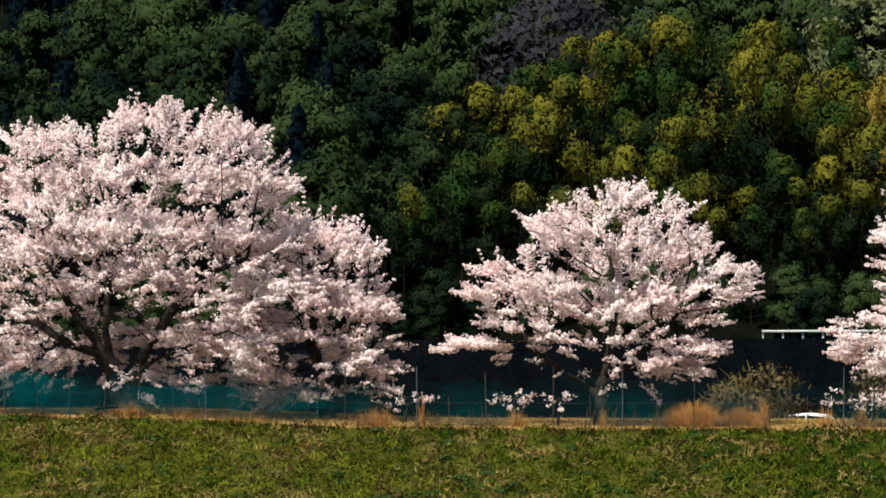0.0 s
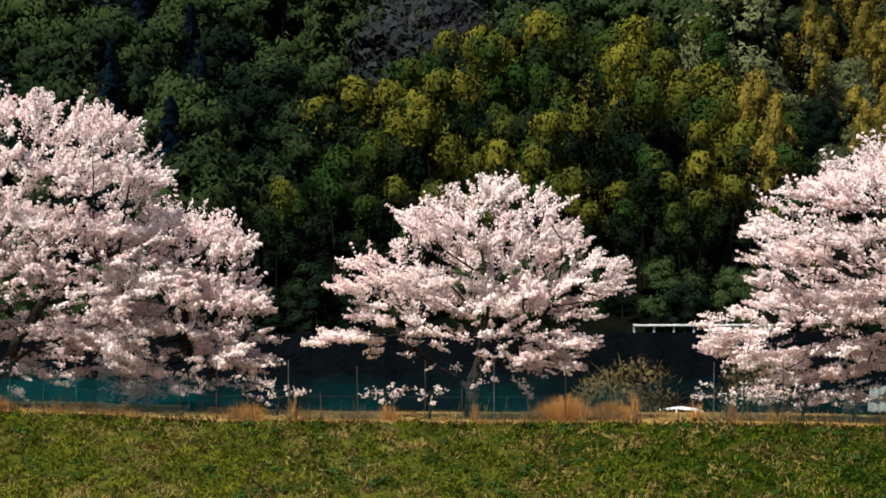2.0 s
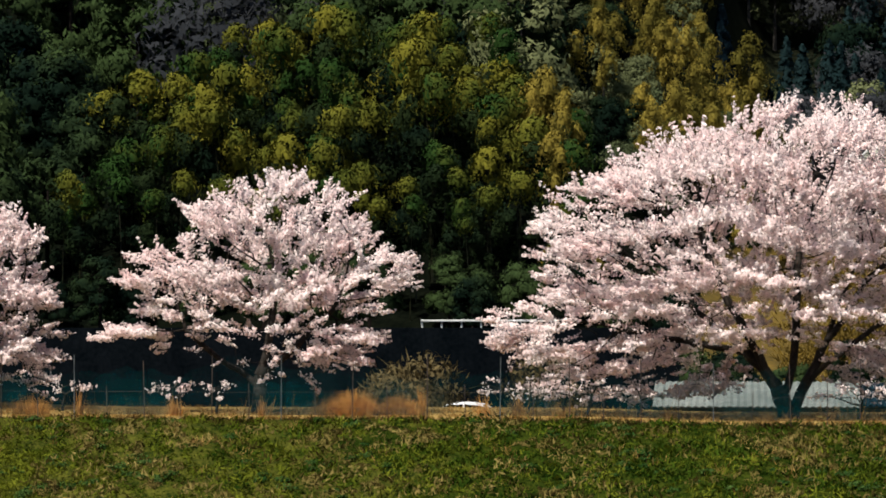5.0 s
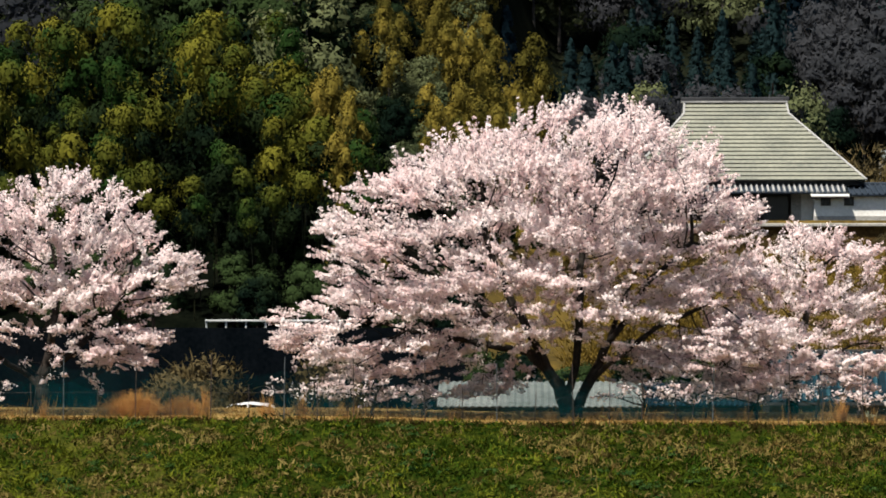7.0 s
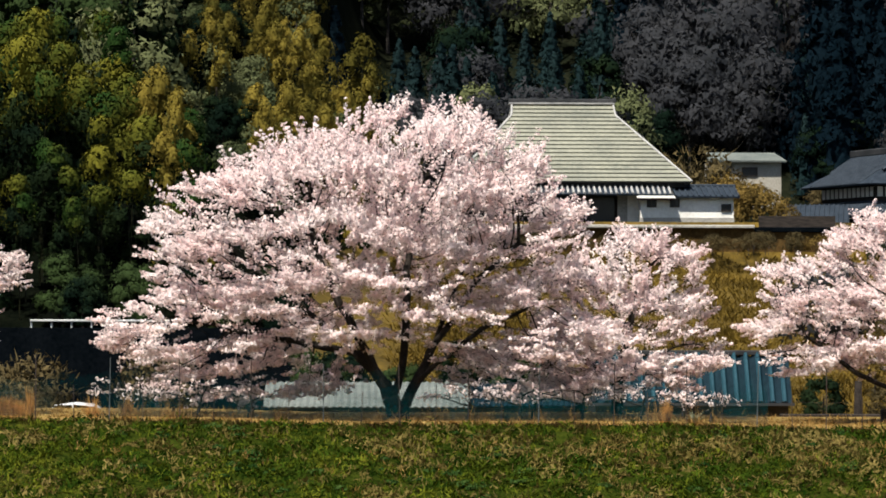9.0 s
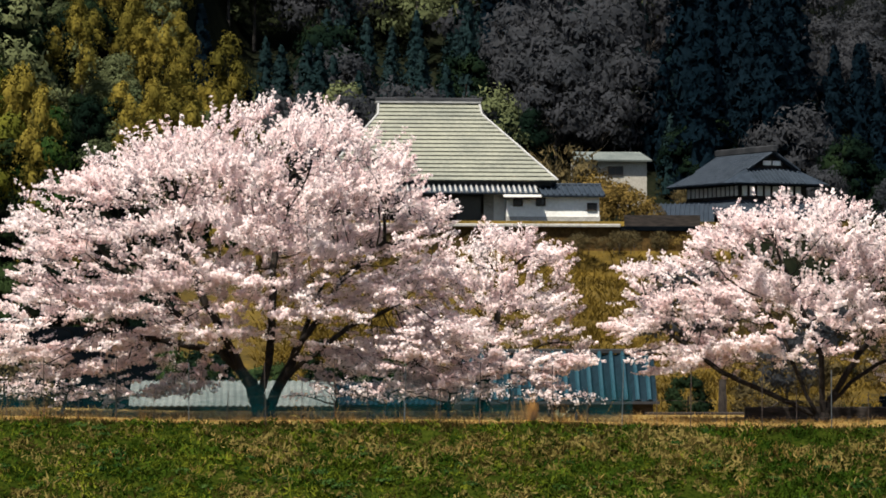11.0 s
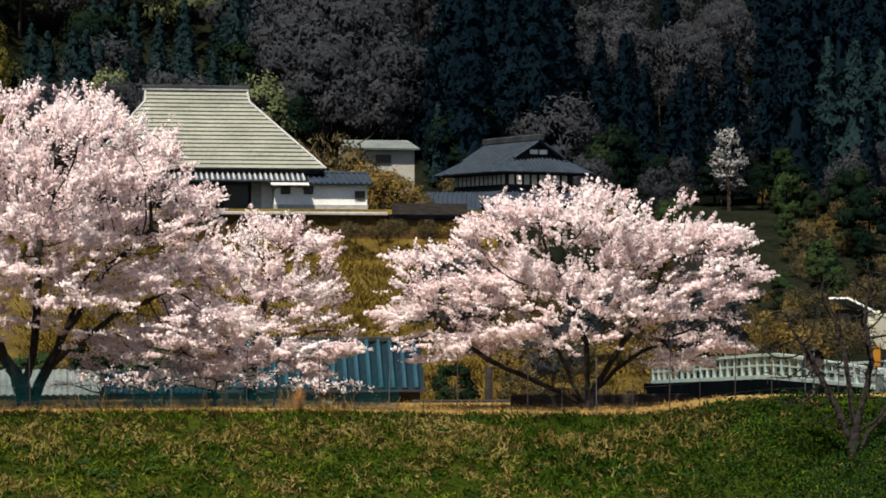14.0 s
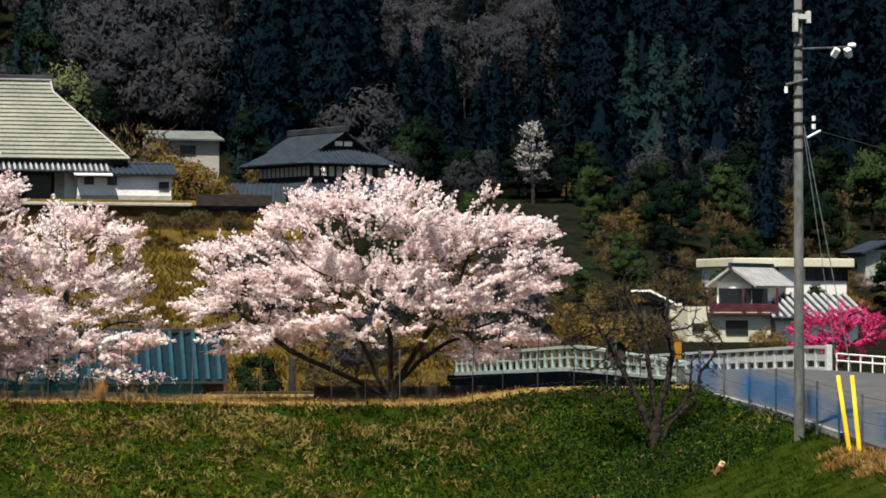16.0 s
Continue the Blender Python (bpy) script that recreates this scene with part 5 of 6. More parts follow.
def townhouse():
    """Two-storey timber house with a hip-and-gable tile roof, seen with its gable to the right."""
    house = thing("timber_house", pose(33.3, 186, 7.6, 0, 0, -70), "two-storey dark timber house with white panels and grey tile roofs", "house")
    part("wall", boxed((-3.4, 3.4, -2.4, 2.4, -0.2, 3.5)), "timber", house)
    for x in np.arange(-3.25, 3.1, 0.55):
        part("panel", boxed((x, x + 0.36, -2.43, -2.4, 2.7, 3.3)), "plaster", house, "white plaster panel")
    for y in np.arange(-2.25, 2.1, 0.55):
        part("panel", boxed((3.4, 3.43, y, y + 0.36, 2.7, 3.3)), "plaster", house, "white plaster panel")
    ze, zm, zr = 3.45, 4.4, 5.5
    slopes = []
    for s in (-1, 1):
        slopes.append([(-4.4, s * 3.4, ze), (4.4, s * 3.4, ze), (3.1, s * 1.8, zm), (-3.1, s * 1.8, zm)])
        slopes.append([(-3.4, s * 1.8, zm), (3.4, s * 1.8, zm), (3.4, 0, zr), (-3.4, 0, zr)])
        slopes.append([(s * 4.4, -3.4, ze), (s * 4.4, 3.4, ze), (s * 3.1, 1.8, zm), (s * 3.1, -1.8, zm)])
    roof = part("roof", boxed((-3.3, 3.3, -2.3, 2.3, ze - 0.05, ze + 0.05)), "tile", house, "grey tile roof")
    for q in slopes:
        part("roof_slope", slab(bmesh.new(), q, 0.12), "tile", roof)
    tile_rows(roof, "tile", (-3.3, 0, zr + 0.03), (3.3, 0, zr + 0.03), (0, -1.8, zm - zr), 0.28, 0.05)
    tile_rows(roof, "tile", (-3.0, -1.8, zm + 0.03), (3.0, -1.8, zm + 0.03), (0, -1.6, ze - zm), 0.28, 0.05)
    tile_rows(roof, "tile", (3.1, -1.7, zm + 0.03), (3.1, 1.7, zm + 0.03), (1.3, 0, ze - zm), 0.28, 0.05)
    part("ridge", boxed((-3.7, 3.6, -0.2, 0.2, zr - 0.05, zr + 0.38), bevel=0.06), "sheet_dark", roof)
    bm = bmesh.new()
    bm.faces.new([bm.verts.new(c) for c in ((3.12, -1.6, zm), (3.12, 1.6, zm), (3.12, 0, zr - 0.12))])
    bmesh.ops.solidify(bm, geom=bm.faces[:], thickness=0.05)
    gable = part("gable", bm, "timber", roof)
    for y in (-0.62, 0.06):
        part("gable_panel", boxed((3.2, 3.24, y, y + 0.56, zm + 0.22, zm + 0.5)), "plaster", gable)
    for s in (-1, 1):
        part("barge_board", rod((3.42, s * 1.9, zm - 0.05), (3.42, 0, zr), 0.08, sides=5), "tile", roof)
    for q, line in (([(-5.2, -4.4, 1.5), (4.6, -4.4, 1.5), (3.6, -2.4, 2.4), (-4.2, -2.4, 2.4)], ((-4.1, -2.4, 2.44), (3.5, -2.4, 2.44), (0, -2.0, -0.9))),
                    ([(5.5, -4.2, 1.5), (5.5, 3.6, 1.5), (3.4, 2.4, 2.4), (3.4, -2.4, 2.4)], ((3.4, -2.3, 2.44), (3.4, 2.3, 2.44), (2.1, 0, -0.9)))):
        lower = part("lower_roof", slab(bmesh.new(), q, 0.12), "tile", house)
        tile_rows(lower, "tile", *line, 0.28, 0.05)
    shed = thing("lean_to", pose(27.6, 181, 7.2, 0, 0, -10), "lean-to with a grey tile roof beside the timber house", "lean-to")
    part("wall", boxed((-1.4, 2.4, -1, 2.5, -0.2, 1.4)), "timber", shed)
    bm = bmesh.new()
    slab(bm, [(-1.8, -1.6, 1.3), (2.8, -1.6, 1.3), (2.8, 2.6, 2.6), (-1.8, 2.6, 2.6)], 0.1)
    tile_rows(part("roof", bm, "tile", shed), "tile", (-1.7, 2.6, 2.63), (2.7, 2.6, 2.63), (0, -4.2, -1.3), 0.28, 0.05)


townhouse()


def corrugated(x0, x1, y0, z0, y1, z1, pitch=0.22, amp=0.035, sub=4):
    """A corrugated sheet between a low front edge and a high back edge."""
    xs = np.arange(x0, x1, pitch / sub)
    v, f = [], []
    for i, x in enumerate(xs):
        d = amp * math.sin(i * 2 * math.pi / sub)
        v += [(x, y0, z0 + d), (x, y1, z1 + d), (x, y0, z0 + d - 0.03), (x, y1, z1 + d - 0.03)]
    for i in range(len(xs) - 1):
        a, b = 4 * i, 4 * i + 4
        f += [(a, b, b + 1, a + 1), (a + 2, a + 3, b + 3, b + 2), (a, a + 2, b + 2, b)]
    return v, f


def sheds():
    blue = thing("blue_shed", (11.6, 106, -1.65), "low shed with a blue corrugated metal roof", "shed")
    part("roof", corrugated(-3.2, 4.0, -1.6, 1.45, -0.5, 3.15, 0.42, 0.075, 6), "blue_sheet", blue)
    part("wall", boxed((-3.0, 3.85, -1.2, 1.9, -0.3, 1.4), (-3.0, 3.85, -0.5, 1.9, 1.4, 3.05)), "timber", blue)
    part("ridge", boxed((-3.25, 4.05, -0.6, -0.2, 3.1, 3.28), bevel=0.03), "sheet_dark", blue)
    roof = blue.children[0]
    # added pale ribs paint the bright stripes that light draws on the corrugation
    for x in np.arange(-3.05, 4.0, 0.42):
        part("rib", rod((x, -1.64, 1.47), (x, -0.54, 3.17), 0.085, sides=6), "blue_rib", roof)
    part("gutter", boxed((-3.2, 4.0, -1.72, -1.62, 1.34, 1.44)), "sheet_dark", blue)
    pale = thing("pale_shed", (0.6, 106, -1.65), "low shed with a pale corrugated metal roof", "shed")
    part("roof", corrugated(-3.7, 3.6, -1.6, 1.3, 1.4, 2.1, 0.24, 0.025, 4), "grey_sheet", pale)
    part("wall", boxed((-3.5, 3.4, -1.2, 1.3, -0.3, 1.3)), "timber", pale)
    teal = thing("blue_lean_to", (6.2, 107, -1.65), "dark blue-green lean-to between the sheds", "shed")
    part("roof", corrugated(-1.9, 1.9, -1.0, 1.3, 1.2, 2.05, 0.2, 0.035), "blue_sheet", teal)
    part("wall", boxed((-1.8, 1.8, -0.7, 1.1, -0.3, 1.2)), "timber", teal)


sheds()


def parked_car():
    car = thing("car", (-9.95, 104, -1.65), "white small car parked in the field behind the fence", "car")
    prof = [(-1.7, 0.35), (-1.68, 0.75), (-1.0, 0.88), (-0.36, 1.37), (0.3, 1.45), (0.98, 1.38), (1.5, 0.92), (1.7, 0.8), (1.7, 0.35)]
    bm = bmesh.new()
    a = [bm.verts.new((x, -0.72, z)) for x, z in prof]
    b = [bm.verts.new((x, 0.72, z)) for x, z in prof]
    bm.faces.new(a)
    bm.faces.new(b[::-1])
    for i in range(len(prof)):
        j = (i + 1) % len(prof)
        bm.faces.new((a[i], b[i], b[j], a[j]))
    bmesh.ops.bevel(bm, geom=bm.edges[:], offset=0.05, segments=2, affect="EDGES")
    body = part("body", bm, "car_paint", car, smooth=False)
    for pts in (((-0.82, 0.95), (-0.33, 1.33), (0.27, 1.39), (0.27, 0.95)), ((0.33, 0.95), (0.33, 1.39), (0.93, 1.33), (1.30, 0.95))):
        bm = bmesh.new()
        bm.faces.new([bm.verts.new((x, -0.728, z)) for x, z in pts])
        bmesh.ops.solidify(bm, geom=bm.faces[:], thickness=0.02)
        part("side_window", bm, "glass", body)
    for x in (-1.1, 1.1):
        for y in (-0.68, 0.68):
            part("wheel", rod((x, y - 0.09, 0.29), (x, y + 0.09, 0.29), 0.29, sides=14), "rubber", car)


parked_car()


def white_house():
    """House across the bridge: pale stucco, a maroon balcony and a long white hall behind."""
    h = thing("white_house", (48.7, 150, 0.0), "two-storey cream house with a maroon balcony and grey roofs", "house")
    part("wall", boxed((-2.0, 2.6, 0, 7, -0.5, 2.3)), "cream", h)
    turn = Matrix.Translation((1.7, 1.6, 0)) @ Matrix.Rotation(radians(-42), 4, "Z")
    bm = bmesh.new()
    box(bm, -1.0, 1.0, -1.4, 3.2, 2.3, 3.7, turn)
    part("upper_wall", bm, "plaster", h)
    for s in (-1, 1):
        bm = slab(bmesh.new(), [(s * 1.5, -1.9, 3.45), (s * 1.5, 3.6, 3.45), (0, 3.6, 4.5), (0, -1.9, 4.5)], 0.12)
        bmesh.ops.transform(bm, matrix=turn, verts=bm.verts[:])
        part("roof_slope", bm, "tile_pale", h, "pale grey tile roof")
    bm = bmesh.new()
    box(bm, -0.1, 0.1, -2.0, 3.7, 4.45, 4.66, turn)
    part("ridge", bm, "tile", h)
    bm = bmesh.new()
    bm.faces.new([bm.verts.new(turn @ Vector(c)) for c in ((-1.0, -1.41, 3.6), (1.0, -1.41, 3.6), (0, -1.41, 4.3))])
    bmesh.ops.solidify(bm, geom=bm.faces[:], thickness=0.05)
    part("gable", bm, "plaster", h)
    balcony = part("balcony", boxed((-0.9, 2.9, -0.4, -0.33, 2.05, 2.5), (-0.9, 2.9, -0.4, 0, 1.9, 2.0)), "maroon", h, "maroon balcony")
    for x in (-0.85, 0.95, 2.85):
        part("post", boxed((x - 0.05, x + 0.05, -0.39, -0.31, 2.0, 3.3)), "maroon", balcony)
    part("balcony_opening", boxed((-0.2, 2.4, -0.1, 0.3, 2.3, 3.3)), "glass", h)
    window(h, 0.7, -0.02, 0.95, 1.1, 0.6)
    part("foundation", boxed((-2.05, 2.65, -0.12, 0, -0.6, 0.25)), "concrete", h)
    part("side_window", boxed((-1.75, -1.1, -0.06, 0.0, 1.0, 1.45)), "glass", h)
    side = thing("low_wing", (46.3, 152, 0.0), "low cream wing with a white roof", "house")
    part("wall", boxed((0.05, 0.7, 0, 3, -0.5, 2.5)), "cream", side)
    # added wall that carries the roof; its dark colour stands for shade
    part("boarding", boxed((-0.9, 0.05, 0.4, 3, -0.5, 2.55)), "timber", side, "added dark wall in place of the shade under the roof")
    part("roof", slab(bmesh.new(), [(-1.1, -0.2, 3.2), (-1.1, 3.4, 3.2), (0.35, 3.4, 2.5), (0.35, -0.2, 2.5)], 0.1), "white_paint", side)
    hall = thing("white_hall", (55.05, 160, 0.6), "long white hall with flat pale roof and window band", "hall")
    part("wall", boxed((-2.5, 4.2, 0, 6, -0.5, 4.0)), "plaster", hall)
    part("roof", boxed((-2.75, 4.5, -0.5, 6.4, 3.95, 4.45), bevel=0.04), "cream", hall)
    for x, w in ((-0.35, 0.8), (2.35, 1.15), (3.62, 1.15)):
        window(hall, x, -0.02, 3.25, w, 0.66)
    shed = thing("tiled_shed", (53.6, 150, 0.2), "low building with a striped grey tile roof", "shed")
    part("wall", boxed((-2.0, 2.6, 0, 4, -0.5, 1.7)), "plaster", shed)
    tiles = part("roof", slab(bmesh.new(), [(-2.4, -0.7, 1.55), (3.0, -0.7, 1.55), (3.0, 3.0, 2.8), (-2.4, 3.0, 2.8)], 0.1), "tile", shed)
    tile_rows(tiles, "tile_pale", (-2.3, 3.0, 2.83), (2.9, 3.0, 2.83), (0, -3.7, -1.25), 0.42, 0.09)
    far = thing("gabled_house", (64.4, 168, 4.7), "small grey gabled house among trees", "house")
    part("wall", boxed((-1, 2, 0, 3, -1.5, 1.0)), "concrete", far)
    for s in (-1, 1):
        part("roof_slope", slab(bmesh.new(), [(0.5 + s * 1.9, -0.4, 0.85), (0.5 + s * 1.9, 3.4, 0.85), (0.5, 3.4, 1.6), (0.5, -0.4, 1.6)], 0.12), "tile", far)


white_house()


def white_roof_behind():
    h = thing("white_roofed_shed", (35.4, 140, 4.75), "white roofed shed on the slope behind the cherry tree", "shed")
    part("wall", boxed((-1.3, 1.0, 0, 3, -0.8, 1.7)), "timber", h)
    bm = bmesh.new()
    slab(bm, [(-1.5, -0.3, 1.7), (1.2, -0.3, 1.7), (1.2, 3.3, 2.05), (-1.5, 3.3, 2.05)], 0.1)
    part("roof", bm, "white_paint", h)


white_roof_behind()

# ---- bridge


def bridge():
    """Two parapets of posts and rails that follow the road over the side stream."""
    for side, y0, y1 in ((0, 83.5, 121.0), (1, 96.0, 124.0)):
        par = thing("bridge_parapet", (0, 0, 0), "pale green painted concrete bridge parapet with open slots", "parapet", "bridge parapets")
        ys = np.arange(y0, y1, 1.25)
        off = -0.12 if side == 0 else 8.45

        def at(y):
            return float(road_left(y)) + off, float(road_z(y))

        def rise(y):
            return 1.0 if side else 0.70 + 0.30 * float(sm(y0, y0 + 14, y))
        v, f, tv, tf = [], [], [], []
        paint = "rail_paint" if side else "pale_green"
        for name, lo, hi, half in (("top_rail", 0.76, 0.86, 0.10), ("mid_rail", 0.34 if side else 0.42, 0.60 if side else 0.49, 0.04), ("plinth", -0.02, 0.12, 0.12)):
            v, f = [], []
            for y in ys:
                x, z = at(y)
                lo_y, hi_y = lo * rise(y), hi * rise(y)
                v += [(x - half, y, z + lo_y), (x + half, y, z + lo_y), (x + half, y, z + hi_y), (x - half, y, z + hi_y)]
            for i in range(len(ys) - 1):
                a, b = 4 * i, 4 * i + 4
                for k in range(4):
                    m = (k + 1) % 4
                    f.append((a + k, a + m, b + m, b + k))
            f += [(0, 1, 2, 3), tuple(4 * (len(ys) - 1) + k for k in (3, 2, 1, 0))]
            part(name, (v, f), paint, par)
        for y in ys:
            x, z = at(y)
            part("post", boxed((x - 0.06, x + 0.06, y - 0.09, y + 0.09, z + 0.07, z + 0.77 * rise(y))), paint, par)
        x, z = at(y0 - 0.3)
        part("end_post", boxed((x - 0.1, x + 0.1, y0 - 0.25, y0, z - 0.2, z + 0.9 * rise(y0)), bevel=0.02), paint, par)
    deck = thing("bridge_girder", (0, 0, 0), "concrete girder of the bridge, its shade put into a near-black colour", "girder", kind="structure")
    ys = np.arange(83.6, 121.2, 2.5)
    v, f = [], []
    for y in ys:
        x, z = float(road_left(y)) - 0.3, float(road_z(y)) - 0.02
        v += [(x, y, z), (x, y, z - 1.1), (x + 0.5, y, z - 1.1), (x + 0.5, y, z)]
    for i in range(len(ys) - 1):
        a, b = 4 * i, 4 * i + 4
        f += [(a, a + 1, b + 1, b), (a + 1, a + 2, b + 2, b + 1), (a + 2, a + 3, b + 3, b + 2)]
    # near-black material paints the shade on the girder below the parapet
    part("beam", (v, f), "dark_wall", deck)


bridge()

# ---- utility pole and what stands round it


def utility_pole():
    g = float(land(24.75, 70.0)) - 0.3
    pole = thing("utility_pole", (24.75, 70, 0), "tall grey concrete utility pole with lamps and cable fittings", "utility pole")
    part("shaft", rod((0, 0, g), (-0.07, 0, 11.6), 0.14, 0.092, sides=16), "pole", pole, smooth=True)
    for z in (9.9, 9.62, 9.3, 9.0, 8.72, 8.4, 8.1, 7.78, 7.45, 7.1, 6.78, 6.45):
        part("step_band", rod((-0.05, 0, z), (-0.05, 0, z + 0.06), 0.128, sides=14), "black", pole)
    part("lamp_arm", rod((0, -0.1, 8.98), (1.35, -0.1, 9.06), 0.028), "steel", pole)
    for x, tilt in ((0.88, 25), (1.2, -25)):
        bm = bmesh.new()
        box(bm, -0.07, 0.07, -0.09, 0.09, -0.13, 0.08, pose(x, -0.15, 8.93, 30, tilt, 0))
        part("floodlight", bm, "white_paint", pole)
    part("arm_cap", boxed((1.22, 1.42, -0.16, -0.04, 9.05, 9.16), bevel=0.03), "white_paint", pole)
    part("transformer_bracket", boxed((-0.2, 0.18, -0.2, 0.0, 9.72, 9.84), (-0.24, -0.14, -0.24, -0.1, 9.4, 9.86), (0.1, 0.2, -0.22, -0.1, 9.62, 9.92)), "rail_paint", pole)
    part("cross_arm", rod((-0.42, -0.1, 8.08), (0.15, -0.1, 8.22), 0.035), "steel", pole)
    part("insulator", rod((-0.40, -0.1, 7.88), (-0.40, -0.1, 8.04), 0.045), "white_paint", pole)
    for z in (7.0, 7.2):
        part("insulator", rod((0.32, -0.1, z), (0.32, -0.1, z + 0.12), 0.05), "white_paint", pole)
    part("bracket", rod((0.15, -0.1, 6.78), (0.50, -0.1, 6.96), 0.03), "white_paint", pole)
    part("guy_wire", rod((0.1, 0, 7.1), (0.02, -3.7, 0.9), 0.012, sides=4), "steel", pole)
    part("guy_wire", rod((0.1, 0, 6.9), (-0.33, -3.7, 0.9), 0.010, sides=4), "steel", pole)
    rows = [(0.3 + i * 3, i * 4.0, 7.0 - 0.16 * i + 0.016 * i * i, 0.014, 3.3 + i * 3, 4.0 + i * 4, 7.0 - 0.16 * (i + 1) + 0.016 * (i + 1) ** 2, 0.014) for i in range(10)]
    part("cable", tubes(rows, 4), "black", pole)
    for k, (x0, x1) in enumerate(((24.72, 24.40), (24.96, 24.75))):
        b, t = (x0, 66.3, -1.0), (x1, 66.3, 0.98)
        gd = thing("guy_guard", (0, 0, 0), "bright yellow plastic guy wire guard", "guy guard", "guy guards")
        part("sleeve", rod(b, t, 0.055, 0.05, sides=10), "yellow", gd, smooth=True)


utility_pole()


def road_fence():
    f = thing("road_fence", (0, 0, 0), "post and mesh fence with blue netting along the road edge", "fence")
    ys = np.arange(57, 81.5, 1.9)
    pts = [(float(road_left(y)) - 0.35, float(y), float(road_z(y))) for y in ys]
    for x, y, z in pts:
        part("post", rod((x, y, z - 0.5), (x, y, z + 1.25), 0.03, sides=6), "steel", f)
    for h in (0.1, 0.6, 1.2):
        part("wire", chain([(x, y, z + h) for x, y, z in pts], 0.006, 3), "steel", f)
    v = [(x, y, z + h) for x, y, z in pts for h in (0.1, 1.1)]
    part("netting", (v, [(2 * i, 2 * i + 2, 2 * i + 3, 2 * i + 1) for i in range(len(pts) - 1)]), "net_blue", f, "blue netting")
    for k, (y0, y1, lo, hi) in enumerate(((58, 81, 0.25, 0.95), (61, 76, 0.35, 0.85))):
        yy = np.linspace(y0, y1, 40)
        v = [(float(road_left(y)) - 0.4 - 0.03 * k + 0.03 * math.sin(y * 7), float(y), float(road_z(y)) + lo + (hi - lo) * j + 0.03 * math.sin(y * 1.9 + k)) for y in yy for j in (0, 1)]
        part("netting", (v, [(2 * i, 2 * i + 2, 2 * i + 3, 2 * i + 1) for i in range(39)]), "net_fold", f, "sagging fold of blue netting")


road_fence()


def other_trees():
    # magenta blossom across the road, pale blossom on the hill, bare tree on the bank
    blossom_tree((39.8, 108, -0.5), [stem((0, 0, 0), (0, 0, 0.9), (0.2, 0, 1.6))], [(0, 0, 2.0, 1.75, 1.5, 0.95), (-0.9, 0, 1.6, 1.0, 1.0, 0.6)], 31,
                 "small tree in bright magenta bloom beside the road", 0.10, petals="blossom_red", name="flowering_tree", category="flowering tree", group="flowering trees", points=900, size=0.036)
    blossom_tree((50.5, 198, 9.2), [stem((0, 0, 0), (0, 0, 2.0), (0.2, 0, 3.4))], [(0, 0, 3.7, 0.9, 0.9, 1.9), (0.4, 0, 3.0, 0.9, 0.8, 1.2), (-0.4, 0, 3.2, 0.8, 0.8, 1.0)], 32,
                 "slender tree in whitish bloom before the dark wood", 0.12, petals="blossom_pale", name="flowering_tree", category="flowering tree", group="flowering trees", points=600, size=0.06, puffs=9)
    rng = np.random.default_rng(33)
    pos, par, sid = grow([stem((0, 0, 0), (0.05, 0, 0.7), (0.25, 0, 1.5), (0.5, 0, 2.6), (0.3, 0, 3.6)), stem((0, 0, 0.4), (-0.4, 0, 1.2), (-0.9, 0, 2.2), (-1.5, 0, 3.2)),
                     stem((0.05, 0, 0.6), (0.7, 0, 1.1), (1.0, 0, 1.6), (1.05, 0, 2.2)), stem((0, 0, 0.8), (-0.1, 0.1, 2.0), (-0.3, 0.1, 3.4)), stem((0.15, 0, 0.1), (0.5, -0.1, 0.8), (1.1, -0.1, 1.3), (1.3, 0, 2.1), (1.9, 0, 2.9))],
                    [(0.2, 0, 3.7, 1.5, 1.1, 1.6), (-1.5, 0, 3.0, 1.2, 0.8, 1.6), (1.1, 0, 2.0, 0.9, 0.8, 0.9), (-0.4, 0, 1.6, 1.8, 0.8, 0.8)], rng, 2300, step=0.18, kill=0.18)
    rad, load = thickness(par, 0.15, 0.02)
    t = thing("bare_tree", (22.85, 76.2, float(land(22.85, 76.2)) - 0.1), "small leafless tree with a knobbly trunk on the bank", "tree")
    part("trunk", tubes(limb_rows(pos, par, rad, rad > 0.03), 7), "bark", t, smooth=True)
    part("branchwork", tubes(limb_rows(pos, par, rad, rad <= 0.03), 4), "bark", t, kind="stuff")
    g = float(land(22.75, 70.2))
    s = thing("tree_stump", (22.75, 70.2, g), "freshly cut leaning stump with pale wood", "stump")
    part("bark", rod((-0.12, 0, -0.15), (0.02, -0.05, 0.16), 0.11, 0.09, sides=9), "stump_bark", s)
    part("cut_face", rod((0.02, -0.05, 0.16), (0.06, -0.08, 0.27), 0.088, 0.07, sides=9), "stump_wood", s)


other_trees()


def road_signs():
    s = thing("round_mirror", (23.0, 80.5, 0.0), "round dark road mirror seen from behind on a thin post", "road mirror")
    part("post", rod((0, 0, -0.2), (0, 0, 1.6), 0.03), "steel", s)
    part("mirror", rod((0, -0.05, 1.25), (0, 0.05, 1.25), 0.29, sides=20), "rust", s)
    o = thing("orange_sign", (25.55, 82.9, 0.3), "small orange sign on a post by the bridge", "sign")
    part("post", rod((0, 0, -0.2), (0, 0, 1.2), 0.03), "steel", o)
    part("board", boxed((-0.11, 0.11, -0.05, -0.03, 0.72, 1.3), bevel=0.005), "orange", o)


road_signs()


